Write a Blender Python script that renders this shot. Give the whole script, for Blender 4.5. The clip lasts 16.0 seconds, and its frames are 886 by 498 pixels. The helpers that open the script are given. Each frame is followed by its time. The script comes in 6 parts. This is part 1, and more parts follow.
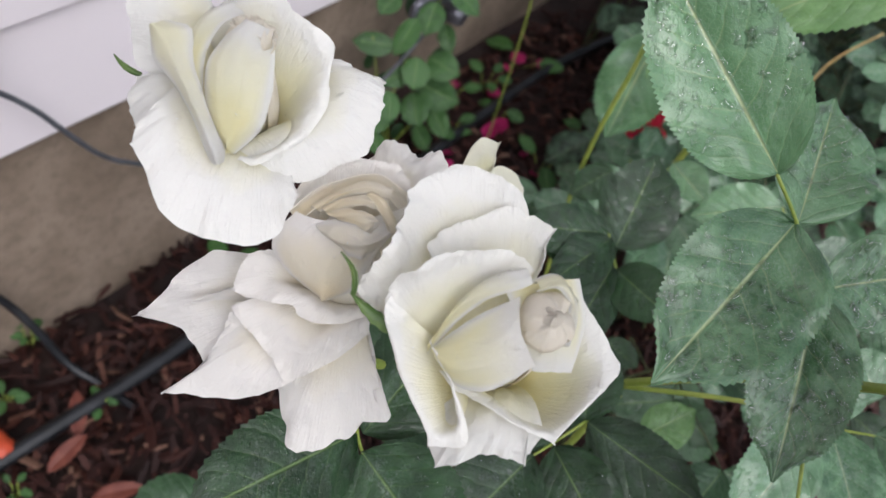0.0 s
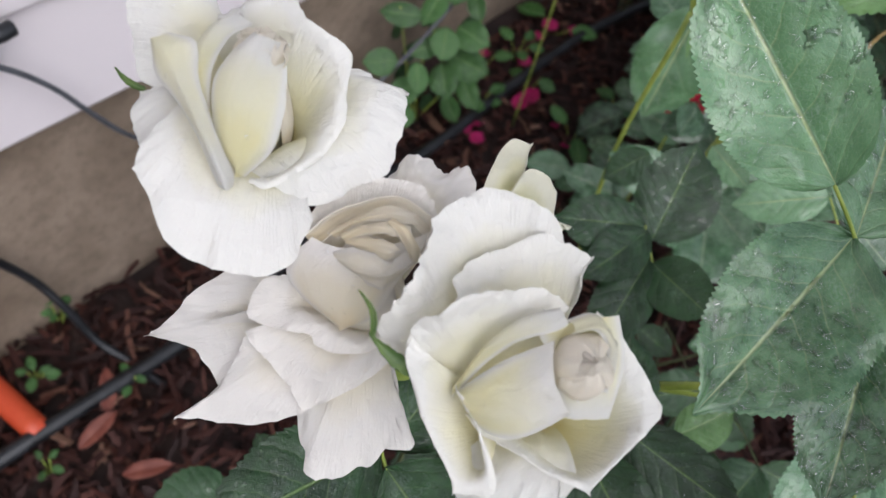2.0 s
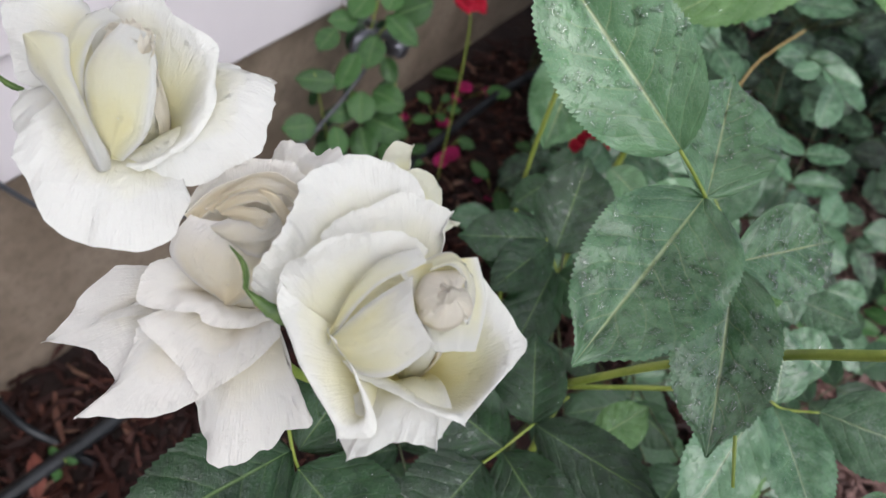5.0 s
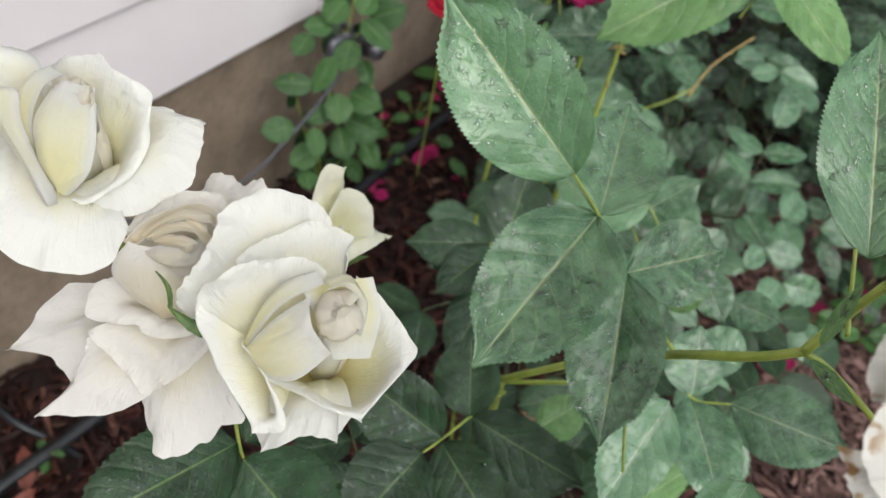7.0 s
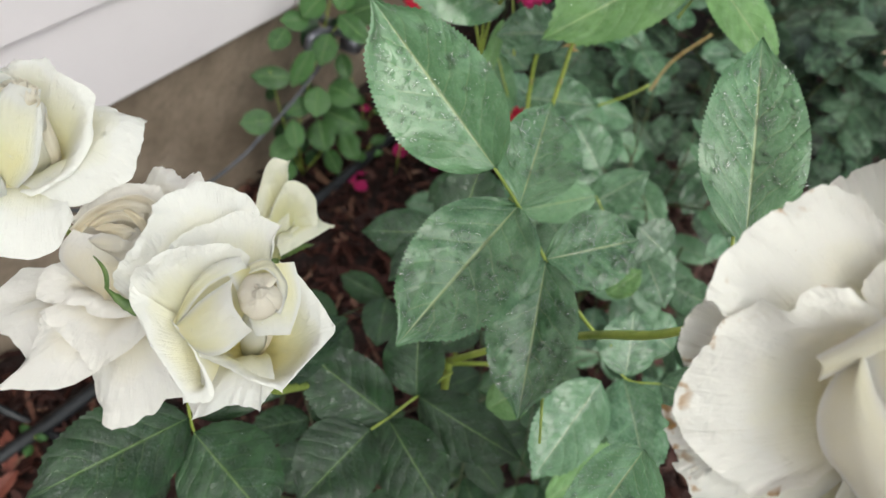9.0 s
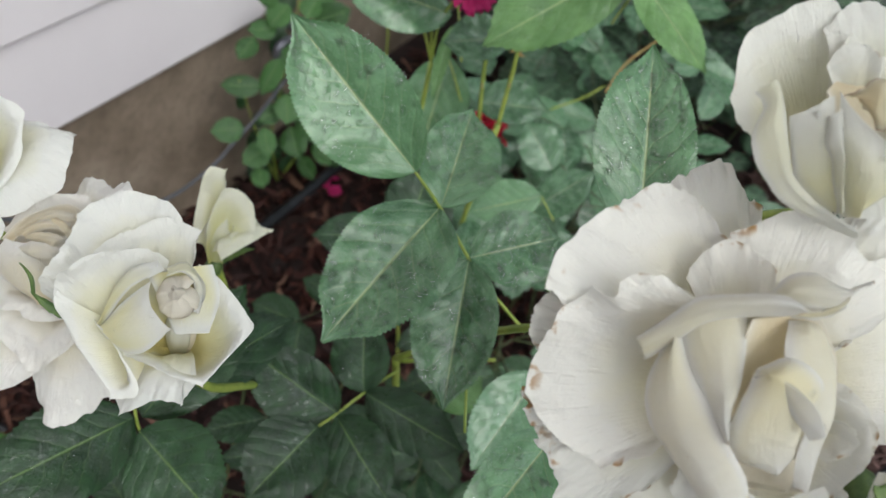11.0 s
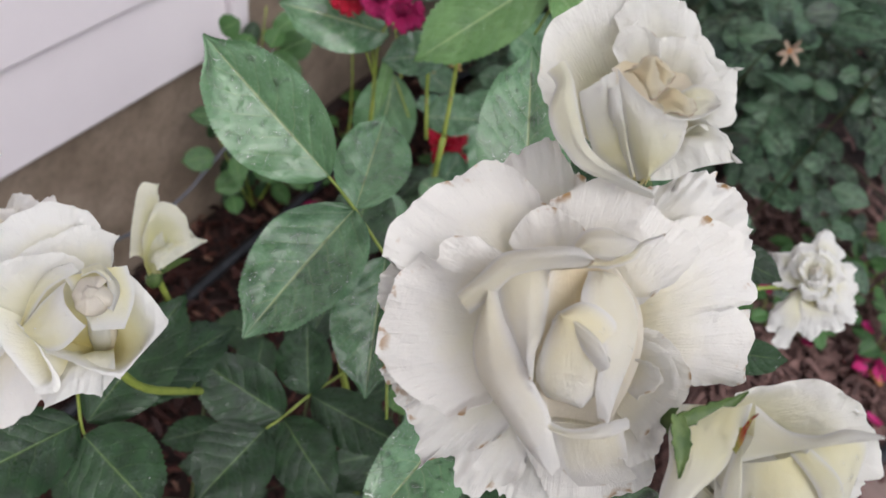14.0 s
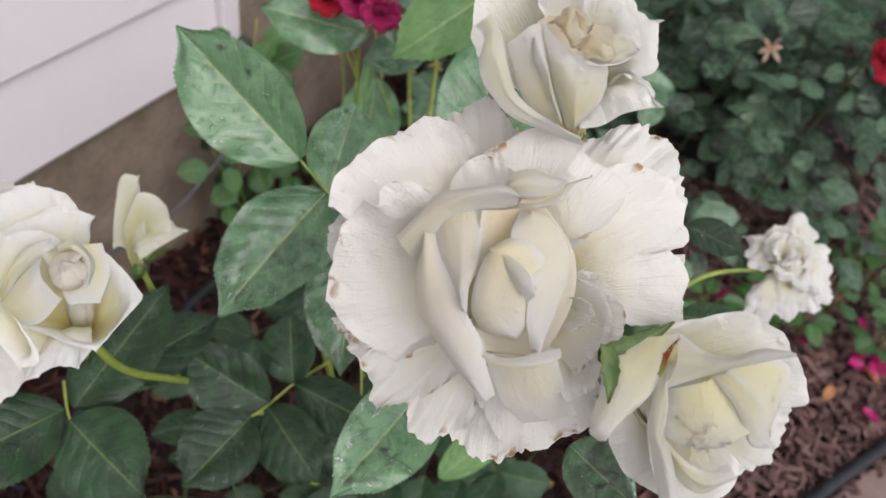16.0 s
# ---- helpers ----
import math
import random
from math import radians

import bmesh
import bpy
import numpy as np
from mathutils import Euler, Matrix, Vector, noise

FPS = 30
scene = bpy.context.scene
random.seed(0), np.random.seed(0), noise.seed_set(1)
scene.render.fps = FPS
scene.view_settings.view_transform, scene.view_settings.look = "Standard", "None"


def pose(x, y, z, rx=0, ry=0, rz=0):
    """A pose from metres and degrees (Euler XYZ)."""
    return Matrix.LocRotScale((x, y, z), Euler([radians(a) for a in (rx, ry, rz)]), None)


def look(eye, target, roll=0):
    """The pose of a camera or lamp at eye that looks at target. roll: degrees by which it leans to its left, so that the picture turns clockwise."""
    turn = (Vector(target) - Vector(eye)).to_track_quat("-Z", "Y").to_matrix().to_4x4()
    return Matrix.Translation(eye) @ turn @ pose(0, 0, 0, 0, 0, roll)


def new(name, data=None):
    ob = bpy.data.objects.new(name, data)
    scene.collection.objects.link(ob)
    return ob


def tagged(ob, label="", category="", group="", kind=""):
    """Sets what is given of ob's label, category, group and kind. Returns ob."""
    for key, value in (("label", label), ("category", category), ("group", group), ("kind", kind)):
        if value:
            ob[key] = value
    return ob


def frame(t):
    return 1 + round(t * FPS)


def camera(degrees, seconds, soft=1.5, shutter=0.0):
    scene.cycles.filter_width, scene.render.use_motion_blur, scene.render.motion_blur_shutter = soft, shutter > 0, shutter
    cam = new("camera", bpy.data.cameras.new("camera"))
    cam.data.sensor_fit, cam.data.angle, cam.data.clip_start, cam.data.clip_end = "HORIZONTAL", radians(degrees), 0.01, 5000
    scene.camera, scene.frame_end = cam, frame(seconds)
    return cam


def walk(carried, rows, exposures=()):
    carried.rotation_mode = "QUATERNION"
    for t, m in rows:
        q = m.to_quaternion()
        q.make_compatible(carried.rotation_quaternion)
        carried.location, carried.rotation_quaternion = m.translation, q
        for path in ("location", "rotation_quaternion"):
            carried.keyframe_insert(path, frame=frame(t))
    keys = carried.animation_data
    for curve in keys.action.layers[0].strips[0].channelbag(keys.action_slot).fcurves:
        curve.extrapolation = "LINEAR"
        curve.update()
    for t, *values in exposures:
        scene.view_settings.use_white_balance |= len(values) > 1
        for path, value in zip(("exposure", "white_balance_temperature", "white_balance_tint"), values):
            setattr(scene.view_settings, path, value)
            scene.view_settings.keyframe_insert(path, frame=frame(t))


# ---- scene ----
cam = camera(57.39, 16.0)
PATH = [
    (0, (0.0151, -0.0078, 1.1089), (0.2498, 1.2678, -0.4135), 19.87),
    (0.5, (0.0133, 0.0049, 1.1076), (0.2306, 1.2437, -0.4474), 19.59),
    (1, (0.0129, 0.0119, 1.1036), (0.2105, 1.2127, -0.4835), 19.28),
    (1.5, (0.0161, 0.0209, 1.1063), (0.1947, 1.1959, -0.5022), 18.83),
    (2, (0.0139, 0.0261, 1.1049), (0.1968, 1.2224, -0.4873), 18.67),
    (2.5, (0.0160, 0.0273, 1.1031), (0.2333, 1.2964, -0.4273), 17.94),
    (3, (0.0139, 0.0180, 1.0945), (0.2722, 1.3483, -0.3765), 16.97),
    (3.5, (0.0119, 0.0091, 1.0928), (0.2867, 1.3610, -0.3552), 16.38),
    (4, (0.0197, 0.0001, 1.0927), (0.3022, 1.3614, -0.3450), 16.34),
    (6.3, (0.0687, -0.0375, 1.1367), (0.3557, 1.2968, -0.3253), 16.18),
    (6.5, (0.0697, -0.0383, 1.1441), (0.3604, 1.2956, -0.3176), 16.23),
    (7, (0.0782, -0.0438, 1.1531), (0.3708, 1.2891, -0.3091), 16.25),
    (7.5, (0.0849, -0.0527, 1.1620), (0.3803, 1.2798, -0.2999), 16.44),
    (8, (0.0935, -0.0615, 1.1710), (0.3921, 1.2684, -0.2927), 16.63),
    (8.5, (0.1035, -0.0636, 1.1774), (0.4047, 1.2601, -0.2913), 16.77),
    (9, (0.1106, -0.0693, 1.1857), (0.4164, 1.2468, -0.2889), 16.80),
    (11.5, (0.1582, -0.0956, 1.2150), (0.4824, 1.2333, -0.2441), 15.96),
    (12, (0.1679, -0.1047, 1.2187), (0.4949, 1.2358, -0.2291), 15.98),
    (12.5, (0.1762, -0.1089, 1.2232), (0.4977, 1.2421, -0.2160), 15.18),
    (13, (0.1816, -0.1128, 1.2254), (0.4988, 1.2447, -0.2087), 14.25),
    (13.5, (0.1864, -0.1170, 1.2305), (0.5040, 1.2456, -0.1987), 13.53),
    (14, (0.1985, -0.1264, 1.2320), (0.5186, 1.2406, -0.1924), 12.99),
    (14.5, (0.2041, -0.1371, 1.2339), (0.5233, 1.2353, -0.1856), 12.45),
    (15, (0.2092, -0.1445, 1.2346), (0.5263, 1.2350, -0.1784), 11.99),
    (15.5, (0.2124, -0.1521, 1.2345), (0.5247, 1.2372, -0.1699), 11.45),
    (16, (0.2208, -0.1591, 1.2286), (0.5261, 1.2418, -0.1658), 10.99),
]
walk(cam, [(t, look(eye, target, roll)) for t, eye, target, roll in PATH],
     [(0, -0.13, 6250, 13), (2, -0.16, 6200, 13), (4, -0.24, 6150, 12), (6.3, -0.06, 6450, 8), (9, -0.06, 6600, 3),
      (11.5, -0.31, 6300, 6), (13, -0.31, 6300, 13), (16, -0.24, 6480, 14)])

# ---- light: an even overcast sky after rain ----
cam.data.dof.use_dof = True
cam.data.dof.focus_distance = 0.36
cam.data.dof.aperture_fstop = 12.0
world = bpy.data.worlds.new("overcast")
scene.world = world
world.use_nodes = True
wn = world.node_tree
sky = wn.nodes.new("ShaderNodeTexSky")
sky.sky_type = "NISHITA"
sky.sun_disc = False
sky.sun_elevation = radians(50)
sky.sun_rotation = radians(150)
sky.air_density, sky.dust_density, sky.ozone_density = 1.0, 2.5, 1.0
soft_sky = wn.nodes.new("ShaderNodeHueSaturation")
soft_sky.inputs["Saturation"].default_value = 0.4
wn.links.new(sky.outputs[0], soft_sky.inputs["Color"])
wn.links.new(soft_sky.outputs[0], wn.nodes["Background"].inputs["Color"])
wn.nodes["Background"].inputs["Strength"].default_value = 0.20
sun_data = bpy.data.lights.new("sun", "SUN")
sun_data.energy, sun_data.angle, sun_data.color = 1.55, radians(60), (1.0, 0.99, 0.975)
sun = new("sun", sun_data)
sun.matrix_world = look((1.7, -2.55, 3.65), (0.2, 0.5, 0))
scene.view_settings.exposure = 0.0

# ---- materials ----
def mat(name, rough=0.6):
    m = bpy.data.materials.new(name)
    m.use_nodes = True
    nt = m.node_tree
    b = nt.nodes["Principled BSDF"]
    b.inputs["Roughness"].default_value = rough
    return m, nt, b


def node(nt, kind, **values):
    n = nt.nodes.new(kind)
    for key, value in values.items():
        n.inputs[key.replace("_", " ")].default_value = value
    return n


def ramp(nt, source, stops):
    r = nt.nodes.new("ShaderNodeValToRGB")
    while len(r.color_ramp.elements) < len(stops):
        r.color_ramp.elements.new(0.5)
    for e, (p, c) in zip(r.color_ramp.elements, stops):
        e.position, e.color = p, (c, c, c, 1) if isinstance(c, (int, float)) else (*c, 1)
    nt.links.new(source, r.inputs[0])
    return r.outputs[0]


def mix(nt, factor, a, b, how="MIX"):
    n = nt.nodes.new("ShaderNodeMix")
    n.data_type, n.blend_type = "RGBA", how
    for socket, value in ((n.inputs[0], factor), (n.inputs[6], a), (n.inputs[7], b)):
        if isinstance(value, (int, float)):
            socket.default_value = value
        elif isinstance(value, tuple):
            socket.default_value = (*value, 1)
        else:
            nt.links.new(value, socket)
    return n.outputs[2]


def calc(nt, how, a, b=0.0, c=0.0):
    n = nt.nodes.new("ShaderNodeMath")
    n.operation = how
    for socket, value in zip(n.inputs, (a, b, c)):
        if isinstance(value, (int, float)):
            socket.default_value = value
        else:
            nt.links.new(value, socket)
    return n.outputs[0]


def grain(nt, scale, detail=4, rough=0.55, where=None, distortion=0.0):
    n = node(nt, "ShaderNodeTexNoise", Scale=scale, Detail=detail, Roughness=rough, Distortion=distortion)
    if where is None:
        where = nt.nodes.new("ShaderNodeTexCoord").outputs["Object"]
    nt.links.new(where, n.inputs["Vector"])
    return n.outputs[0]


def bump(nt, b, height, strength, distance):
    n = node(nt, "ShaderNodeBump", Strength=strength, Distance=distance)
    nt.links.new(height, n.inputs["Height"])
    nt.links.new(n.outputs[0], b.inputs["Normal"])


def uv_parts(nt):
    tc = nt.nodes.new("ShaderNodeTexCoord")
    s = nt.nodes.new("ShaderNodeSeparateXYZ")
    nt.links.new(tc.outputs["UV"], s.inputs[0])
    return tc, s.outputs[0], s.outputs[1]


def translucent(nt, b, colour, amount):
    t = nt.nodes.new("ShaderNodeBsdfTranslucent")
    if isinstance(colour, tuple):
        t.inputs[0].default_value = (*colour, 1)
    else:
        nt.links.new(colour, t.inputs[0])
    m = nt.nodes.new("ShaderNodeMixShader")
    m.inputs[0].default_value = amount
    nt.links.new(b.outputs[0], m.inputs[1])
    nt.links.new(t.outputs[0], m.inputs[2])
    nt.links.new(m.outputs[0], nt.nodes["Material Output"].inputs[0])


def petal_material(name, deep, middle, outer, stain=0.5, edge=(0.45, 0.25, 0.07), glow=1, thin=0.46):
    """deep, middle, outer: the pigment from the petal's foot to its rim; deep and middle also carry the warm bounced
    light of the folds.
    """
    m, nt, b = mat(name, 0.42)
    tc, u, v = uv_parts(nt)
    blotch = grain(nt, 90, 5)
    way = calc(nt, "ADD", v, calc(nt, "MULTIPLY", calc(nt, "SUBTRACT", blotch, 0.5), 0.3))
    colour = ramp(nt, way, [(0.02, deep), (0.40, middle), (0.80, outer)])
    # browned nicks along the rim
    rim = ramp(nt, calc(nt, "ADD", v, calc(nt, "MULTIPLY", grain(nt, 300, 2), 0.03)), [(0.985 - 0.035 * stain, 0.0), (1.0, 1.0)])
    nick = ramp(nt, grain(nt, 95, 3), [(0.76 - 0.17 * stain, 0.0), (0.82 - 0.17 * stain, stain)])
    colour = mix(nt, calc(nt, "MULTIPLY", rim, nick), colour, edge)
    spots = ramp(nt, grain(nt, 420, 2), [(0.77, 0.0), (0.80, stain * 0.6)])
    colour = mix(nt, spots, colour, (0.5, 0.34, 0.16))
    nt.links.new(colour, b.inputs["Base Color"])
    b.inputs["Specular IOR Level"].default_value = 0.35
    b.inputs["Sheen Weight"].default_value = 0.1
    # fine veins that fan out along the petal, and soft crumples
    stretch = nt.nodes.new("ShaderNodeMapping")
    stretch.inputs["Scale"].default_value = (22, 1.6, 1)
    nt.links.new(tc.outputs["UV"], stretch.inputs[0])
    veins = grain(nt, 2.0, 4, 0.6, stretch.outputs[0], 0.4)
    crumple = grain(nt, 110, 5, 0.6, None, 0.6)
    bump(nt, b, calc(nt, "ADD", calc(nt, "MULTIPLY", veins, 0.8), calc(nt, "ADD", calc(nt, "MULTIPLY", crumple, 1.5), calc(nt, "MULTIPLY", grain(nt, 330, 3), 0.4))), 0.75, 0.0019)
    translucent(nt, b, mix(nt, 0.6, colour, (0.995, 0.97, 0.89)) if glow else colour, thin)
    return m


PETAL_WHITE = petal_material("white_petal", (0.93, 0.82, 0.28), (0.94, 0.915, 0.66), (0.93, 0.93, 0.905), 0.2)
PETAL_WORN = petal_material("worn_petal", (0.97, 0.84, 0.40), (0.97, 0.92, 0.72), (0.955, 0.94, 0.90), 1.0, thin=0.42)
PETAL_BLUSH = petal_material("blush_petal", (0.96, 0.76, 0.42), (0.95, 0.89, 0.73), (0.94, 0.92, 0.895), 0.35)
PETAL_CREAM = petal_material("cream_petal", (0.79, 0.79, 0.24), (0.90, 0.89, 0.52), (0.93, 0.93, 0.80), 0.15, thin=0.44)
PETAL_IVORY = petal_material("ivory_petal", (0.92, 0.84, 0.38), (0.94, 0.92, 0.71), (0.945, 0.94, 0.89), 0.5, thin=0.43)
PETAL_HEART = petal_material("heart_petal", (0.985, 0.83, 0.54), (0.98, 0.89, 0.70), (0.98, 0.93, 0.83), 0.3, thin=0.5)
PETAL_BROWNED = petal_material("browned_petal", (0.82, 0.61, 0.30), (0.88, 0.78, 0.52), (0.88, 0.83, 0.67), 2.1, (0.42, 0.18, 0.06))
PETAL_RED = petal_material("red_petal", (0.40, 0.005, 0.02), (0.55, 0.008, 0.03), (0.62, 0.012, 0.05), 0.1, glow=0)
PETAL_PINK = petal_material("pink_petal", (0.36, 0.008, 0.08), (0.50, 0.012, 0.13), (0.58, 0.025, 0.18), 0.1, glow=0)
PETAL_MAGENTA = petal_material("magenta_petal", (0.60, 0.02, 0.18), (0.72, 0.03, 0.25), (0.80, 0.06, 0.33), 0.1, glow=0)
RED_STAIN = petal_material("red_stain", (0.45, 0.06, 0.02), (0.45, 0.05, 0.02), (0.62, 0.60, 0.15), 0.1, glow=0)


def leaf_material(name, dark, light, vein, wet, sky_sheen):
    """wet: the share of the blade under a shining film; the last value: how strongly painted sky sheen whitens it."""
    m, nt, b = mat(name, 0.4)
    tc, u, v = uv_parts(nt)
    across = calc(nt, "ABSOLUTE", u)
    info = nt.nodes.new("ShaderNodeObjectInfo").outputs["Random"]
    # each leaf takes its own stretch of the noise
    shift = nt.nodes.new("ShaderNodeVectorMath")
    shift.operation = "ADD"
    lift = nt.nodes.new("ShaderNodeCombineXYZ")
    nt.links.new(calc(nt, "MULTIPLY", info, 7.0), lift.inputs[2])
    nt.links.new(tc.outputs["UV"], shift.inputs[0])
    nt.links.new(lift.outputs[0], shift.inputs[1])
    stretch = nt.nodes.new("ShaderNodeMapping")
    stretch.inputs["Scale"].default_value = (1.0, 3.0, 1.0)
    nt.links.new(shift.outputs[0], stretch.inputs[0])
    here = stretch.outputs[0]
    colour = mix(nt, ramp(nt, grain(nt, 2.2, 5, 0.6, here), [(0.40, 0.0), (0.62, 1.0)]), dark, light)
    pale = ramp(nt, info, [(0.5, 0.0), (0.9, 1.0)])
    colour = mix(nt, calc(nt, "MULTIPLY", pale, 0.7), colour, light)
    colour = mix(nt, calc(nt, "MULTIPLY", calc(nt, "POWER", calc(nt, "SUBTRACT", 1.0, info), 3.0), 0.55), colour, tuple(c * 0.5 for c in dark))
    # midrib, side veins and the fine net between them
    wander = calc(nt, "MULTIPLY", calc(nt, "SUBTRACT", grain(nt, 1.6, 2, 0.5, here), 0.5), 0.75)
    side = calc(nt, "PINGPONG", calc(nt, "ADD", wander, calc(nt, "SUBTRACT", calc(nt, "MULTIPLY", v, 7.0), calc(nt, "MULTIPLY", across, 2.0))), 0.5)
    side_line = calc(nt, "MULTIPLY", ramp(nt, side, [(0.0, 1.0), (0.055, 0.0)]), ramp(nt, across, [(0.1, 1.0), (0.9, 0.15)]))
    mid_line = ramp(nt, across, [(0.010, 1.0), (0.040, 0.0)])
    net = nt.nodes.new("ShaderNodeTexVoronoi")
    net.feature = "DISTANCE_TO_EDGE"
    net.inputs["Scale"].default_value = 15.0
    nt.links.new(here, net.inputs["Vector"])
    mesh_line = ramp(nt, net.outputs["Distance"], [(0.0, 1.0), (0.10, 0.0)])
    colour = mix(nt, calc(nt, "MULTIPLY", mesh_line, 0.10), colour, vein)
    colour = mix(nt, calc(nt, "MULTIPLY", side_line, 0.34), colour, vein)
    colour = mix(nt, calc(nt, "MULTIPLY", mid_line, 0.9), colour, vein)
    # sky sheen painted as pale streaks, gathered along the rib and between the veins
    sheen_mask = calc(nt, "ADD", grain(nt, 7.5, 8, 0.78, here, 2.0), calc(nt, "MULTIPLY", calc(nt, "SUBTRACT", 0.4, across), 0.16))
    film = calc(nt, "MULTIPLY", ramp(nt, sheen_mask, [(0.53, 0.0), (0.57, sky_sheen), (0.68, sky_sheen * 1.7)]), ramp(nt, grain(nt, 1.3, 3, 0.5, here), [(0.42, 0.1), (0.60, 1.0)]))
    colour = mix(nt, film, colour, (0.46, 0.55, 0.50))
    nt.links.new(colour, b.inputs["Base Color"])
    # films of rain with sharp borders
    puddle = ramp(nt, grain(nt, 6.5, 5, 0.62, here, 0.8), [(0.62 - 0.3 * wet, 0.0), (0.66 - 0.3 * wet, 1.0)])
    rough = calc(nt, "SUBTRACT", 0.40, calc(nt, "MULTIPLY", puddle, 0.16))
    nt.links.new(rough, b.inputs["Roughness"])
    b.inputs["Specular IOR Level"].default_value = 0.5
    nt.links.new(calc(nt, "MULTIPLY", puddle, min(1.0, 0.25 + 1.6 * wet)), b.inputs["Coat Weight"])
    b.inputs["Coat Roughness"].default_value = 0.16
    quilt = ramp(nt, side, [(0.0, 0.0), (0.14, 0.6), (0.5, 1.0)])
    relief = calc(nt, "SUBTRACT", calc(nt, "MULTIPLY", quilt, 0.9), calc(nt, "ADD", calc(nt, "MULTIPLY", mid_line, 1.2), calc(nt, "MULTIPLY", mesh_line, 0.16)))
    relief = calc(nt, "ADD", relief, calc(nt, "ADD", calc(nt, "MULTIPLY", grain(nt, 9, 4, 0.6, here), 0.9), calc(nt, "MULTIPLY", puddle, 0.12)))
    bump(nt, b, relief, 0.55, 0.0012)
    translucent(nt, b, mix(nt, 0.5, colour, (0.16, 0.30, 0.03)), 0.16)
    return m


LEAF = leaf_material("rose_leaf", (0.060, 0.158, 0.064), (0.158, 0.325, 0.155), (0.42, 0.52, 0.25), 0.75, 0.16)
LEAF_FRESH = leaf_material("fresh_leaf", (0.105, 0.240, 0.065), (0.185, 0.360, 0.120), (0.36, 0.48, 0.22), 0.24, 0.08)
# a darkened rose_leaf: shade on low and inner leaves put into its colour
LEAF_SHADED = leaf_material("shaded_leaf", (0.007, 0.030, 0.009), (0.022, 0.074, 0.022), (0.13, 0.21, 0.07), 0.20, 0.10)
# its near-black end puts the dark gaps between leaves into the colour
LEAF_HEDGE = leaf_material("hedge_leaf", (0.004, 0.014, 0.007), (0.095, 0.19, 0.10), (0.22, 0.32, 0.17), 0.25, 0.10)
LEAF_WET = leaf_material("wet_leaf", (0.046, 0.125, 0.055), (0.145, 0.290, 0.150), (0.32, 0.42, 0.24), 0.6, 0.2)
LEAF_VINE = leaf_material("vine_leaf", (0.030, 0.100, 0.020), (0.060, 0.165, 0.036), (0.22, 0.36, 0.12), 0.2, 0.05)


def plain_material(name, one, two, rough, scale, relief=0.0, depth=0.001, metal=0.0, speck=0.35):
    m, nt, b = mat(name, rough)
    colour = mix(nt, ramp(nt, grain(nt, scale, 6), [(0.35, 0.0), (0.68, 1.0)]), one, two)
    colour = mix(nt, ramp(nt, grain(nt, scale * 9, 3), [(0.45, 0.0), (0.9, speck)]), colour, tuple(c * 0.6 for c in one))
    nt.links.new(colour, b.inputs["Base Color"])
    b.inputs["Metallic"].default_value = metal
    if relief:
        bump(nt, b, grain(nt, scale * 4, 6), relief, depth)
    return m


STEM = plain_material("green_cane", (0.22, 0.30, 0.045), (0.37, 0.44, 0.09), 0.4, 60, 0.2)
OLD_CANE = plain_material("old_cane", (0.035, 0.055, 0.018), (0.075, 0.085, 0.03), 0.5, 60, 0.2)
SEPAL = plain_material("sepal", (0.05, 0.10, 0.022), (0.12, 0.18, 0.05), 0.5, 150, 0.3)
THORN = plain_material("thorn", (0.34, 0.22, 0.08), (0.40, 0.32, 0.12), 0.5, 90)
DEAD_LEAF = plain_material("dead_leaf", (0.12, 0.025, 0.015), (0.18, 0.05, 0.03), 0.6, 60, 0.3)
WOOD_CHIP = plain_material("orange_dry_leaf", (0.32, 0.12, 0.04), (0.45, 0.20, 0.08), 0.6, 60, 0.3)
DRY_PETAL = plain_material("dry_petal", (0.26, 0.19, 0.13), (0.38, 0.29, 0.21), 0.7, 90, 0.3)
TAG_WHITE = plain_material("tag_white", (0.55, 0.55, 0.56), (0.68, 0.68, 0.69), 0.5, 40)
RUBBER = plain_material("black_rubber", (0.008, 0.009, 0.011), (0.022, 0.024, 0.028), 0.35, 25, 0.2)
CABLE = plain_material("grey_cable", (0.06, 0.064, 0.075), (0.11, 0.115, 0.13), 0.4, 30)
TAP = plain_material("tap_metal", (0.12, 0.12, 0.14), (0.26, 0.26, 0.30), 0.4, 60, 0.3, 0.001, 0.6)
RED_PLASTIC = plain_material("red_plastic", (0.48, 0.055, 0.018), (0.58, 0.085, 0.03), 0.45, 20)
CONCRETE = plain_material("foundation_concrete", (0.175, 0.130, 0.092), (0.32, 0.25, 0.19), 0.85, 7, 0.8, 0.004, speck=0.6)
SOIL = plain_material("soil", (0.014, 0.007, 0.006), (0.035, 0.017, 0.013), 0.9, 9, 0.8, 0.01)
PAVING = plain_material("pink_paving", (0.20, 0.14, 0.12), (0.28, 0.20, 0.175), 0.8, 12, 0.3, 0.002)
SIDING = plain_material("lap_siding", (0.72, 0.665, 0.685), (0.75, 0.695, 0.715), 0.5, 3, 0.05, 0.0006, speck=0.04)
TRIM = plain_material("corner_trim", (0.75, 0.695, 0.715), (0.77, 0.715, 0.735), 0.5, 5, speck=0.04)
GREY_WALL = plain_material("grey_wall", (0.30, 0.30, 0.31), (0.38, 0.38, 0.39), 0.7, 4)


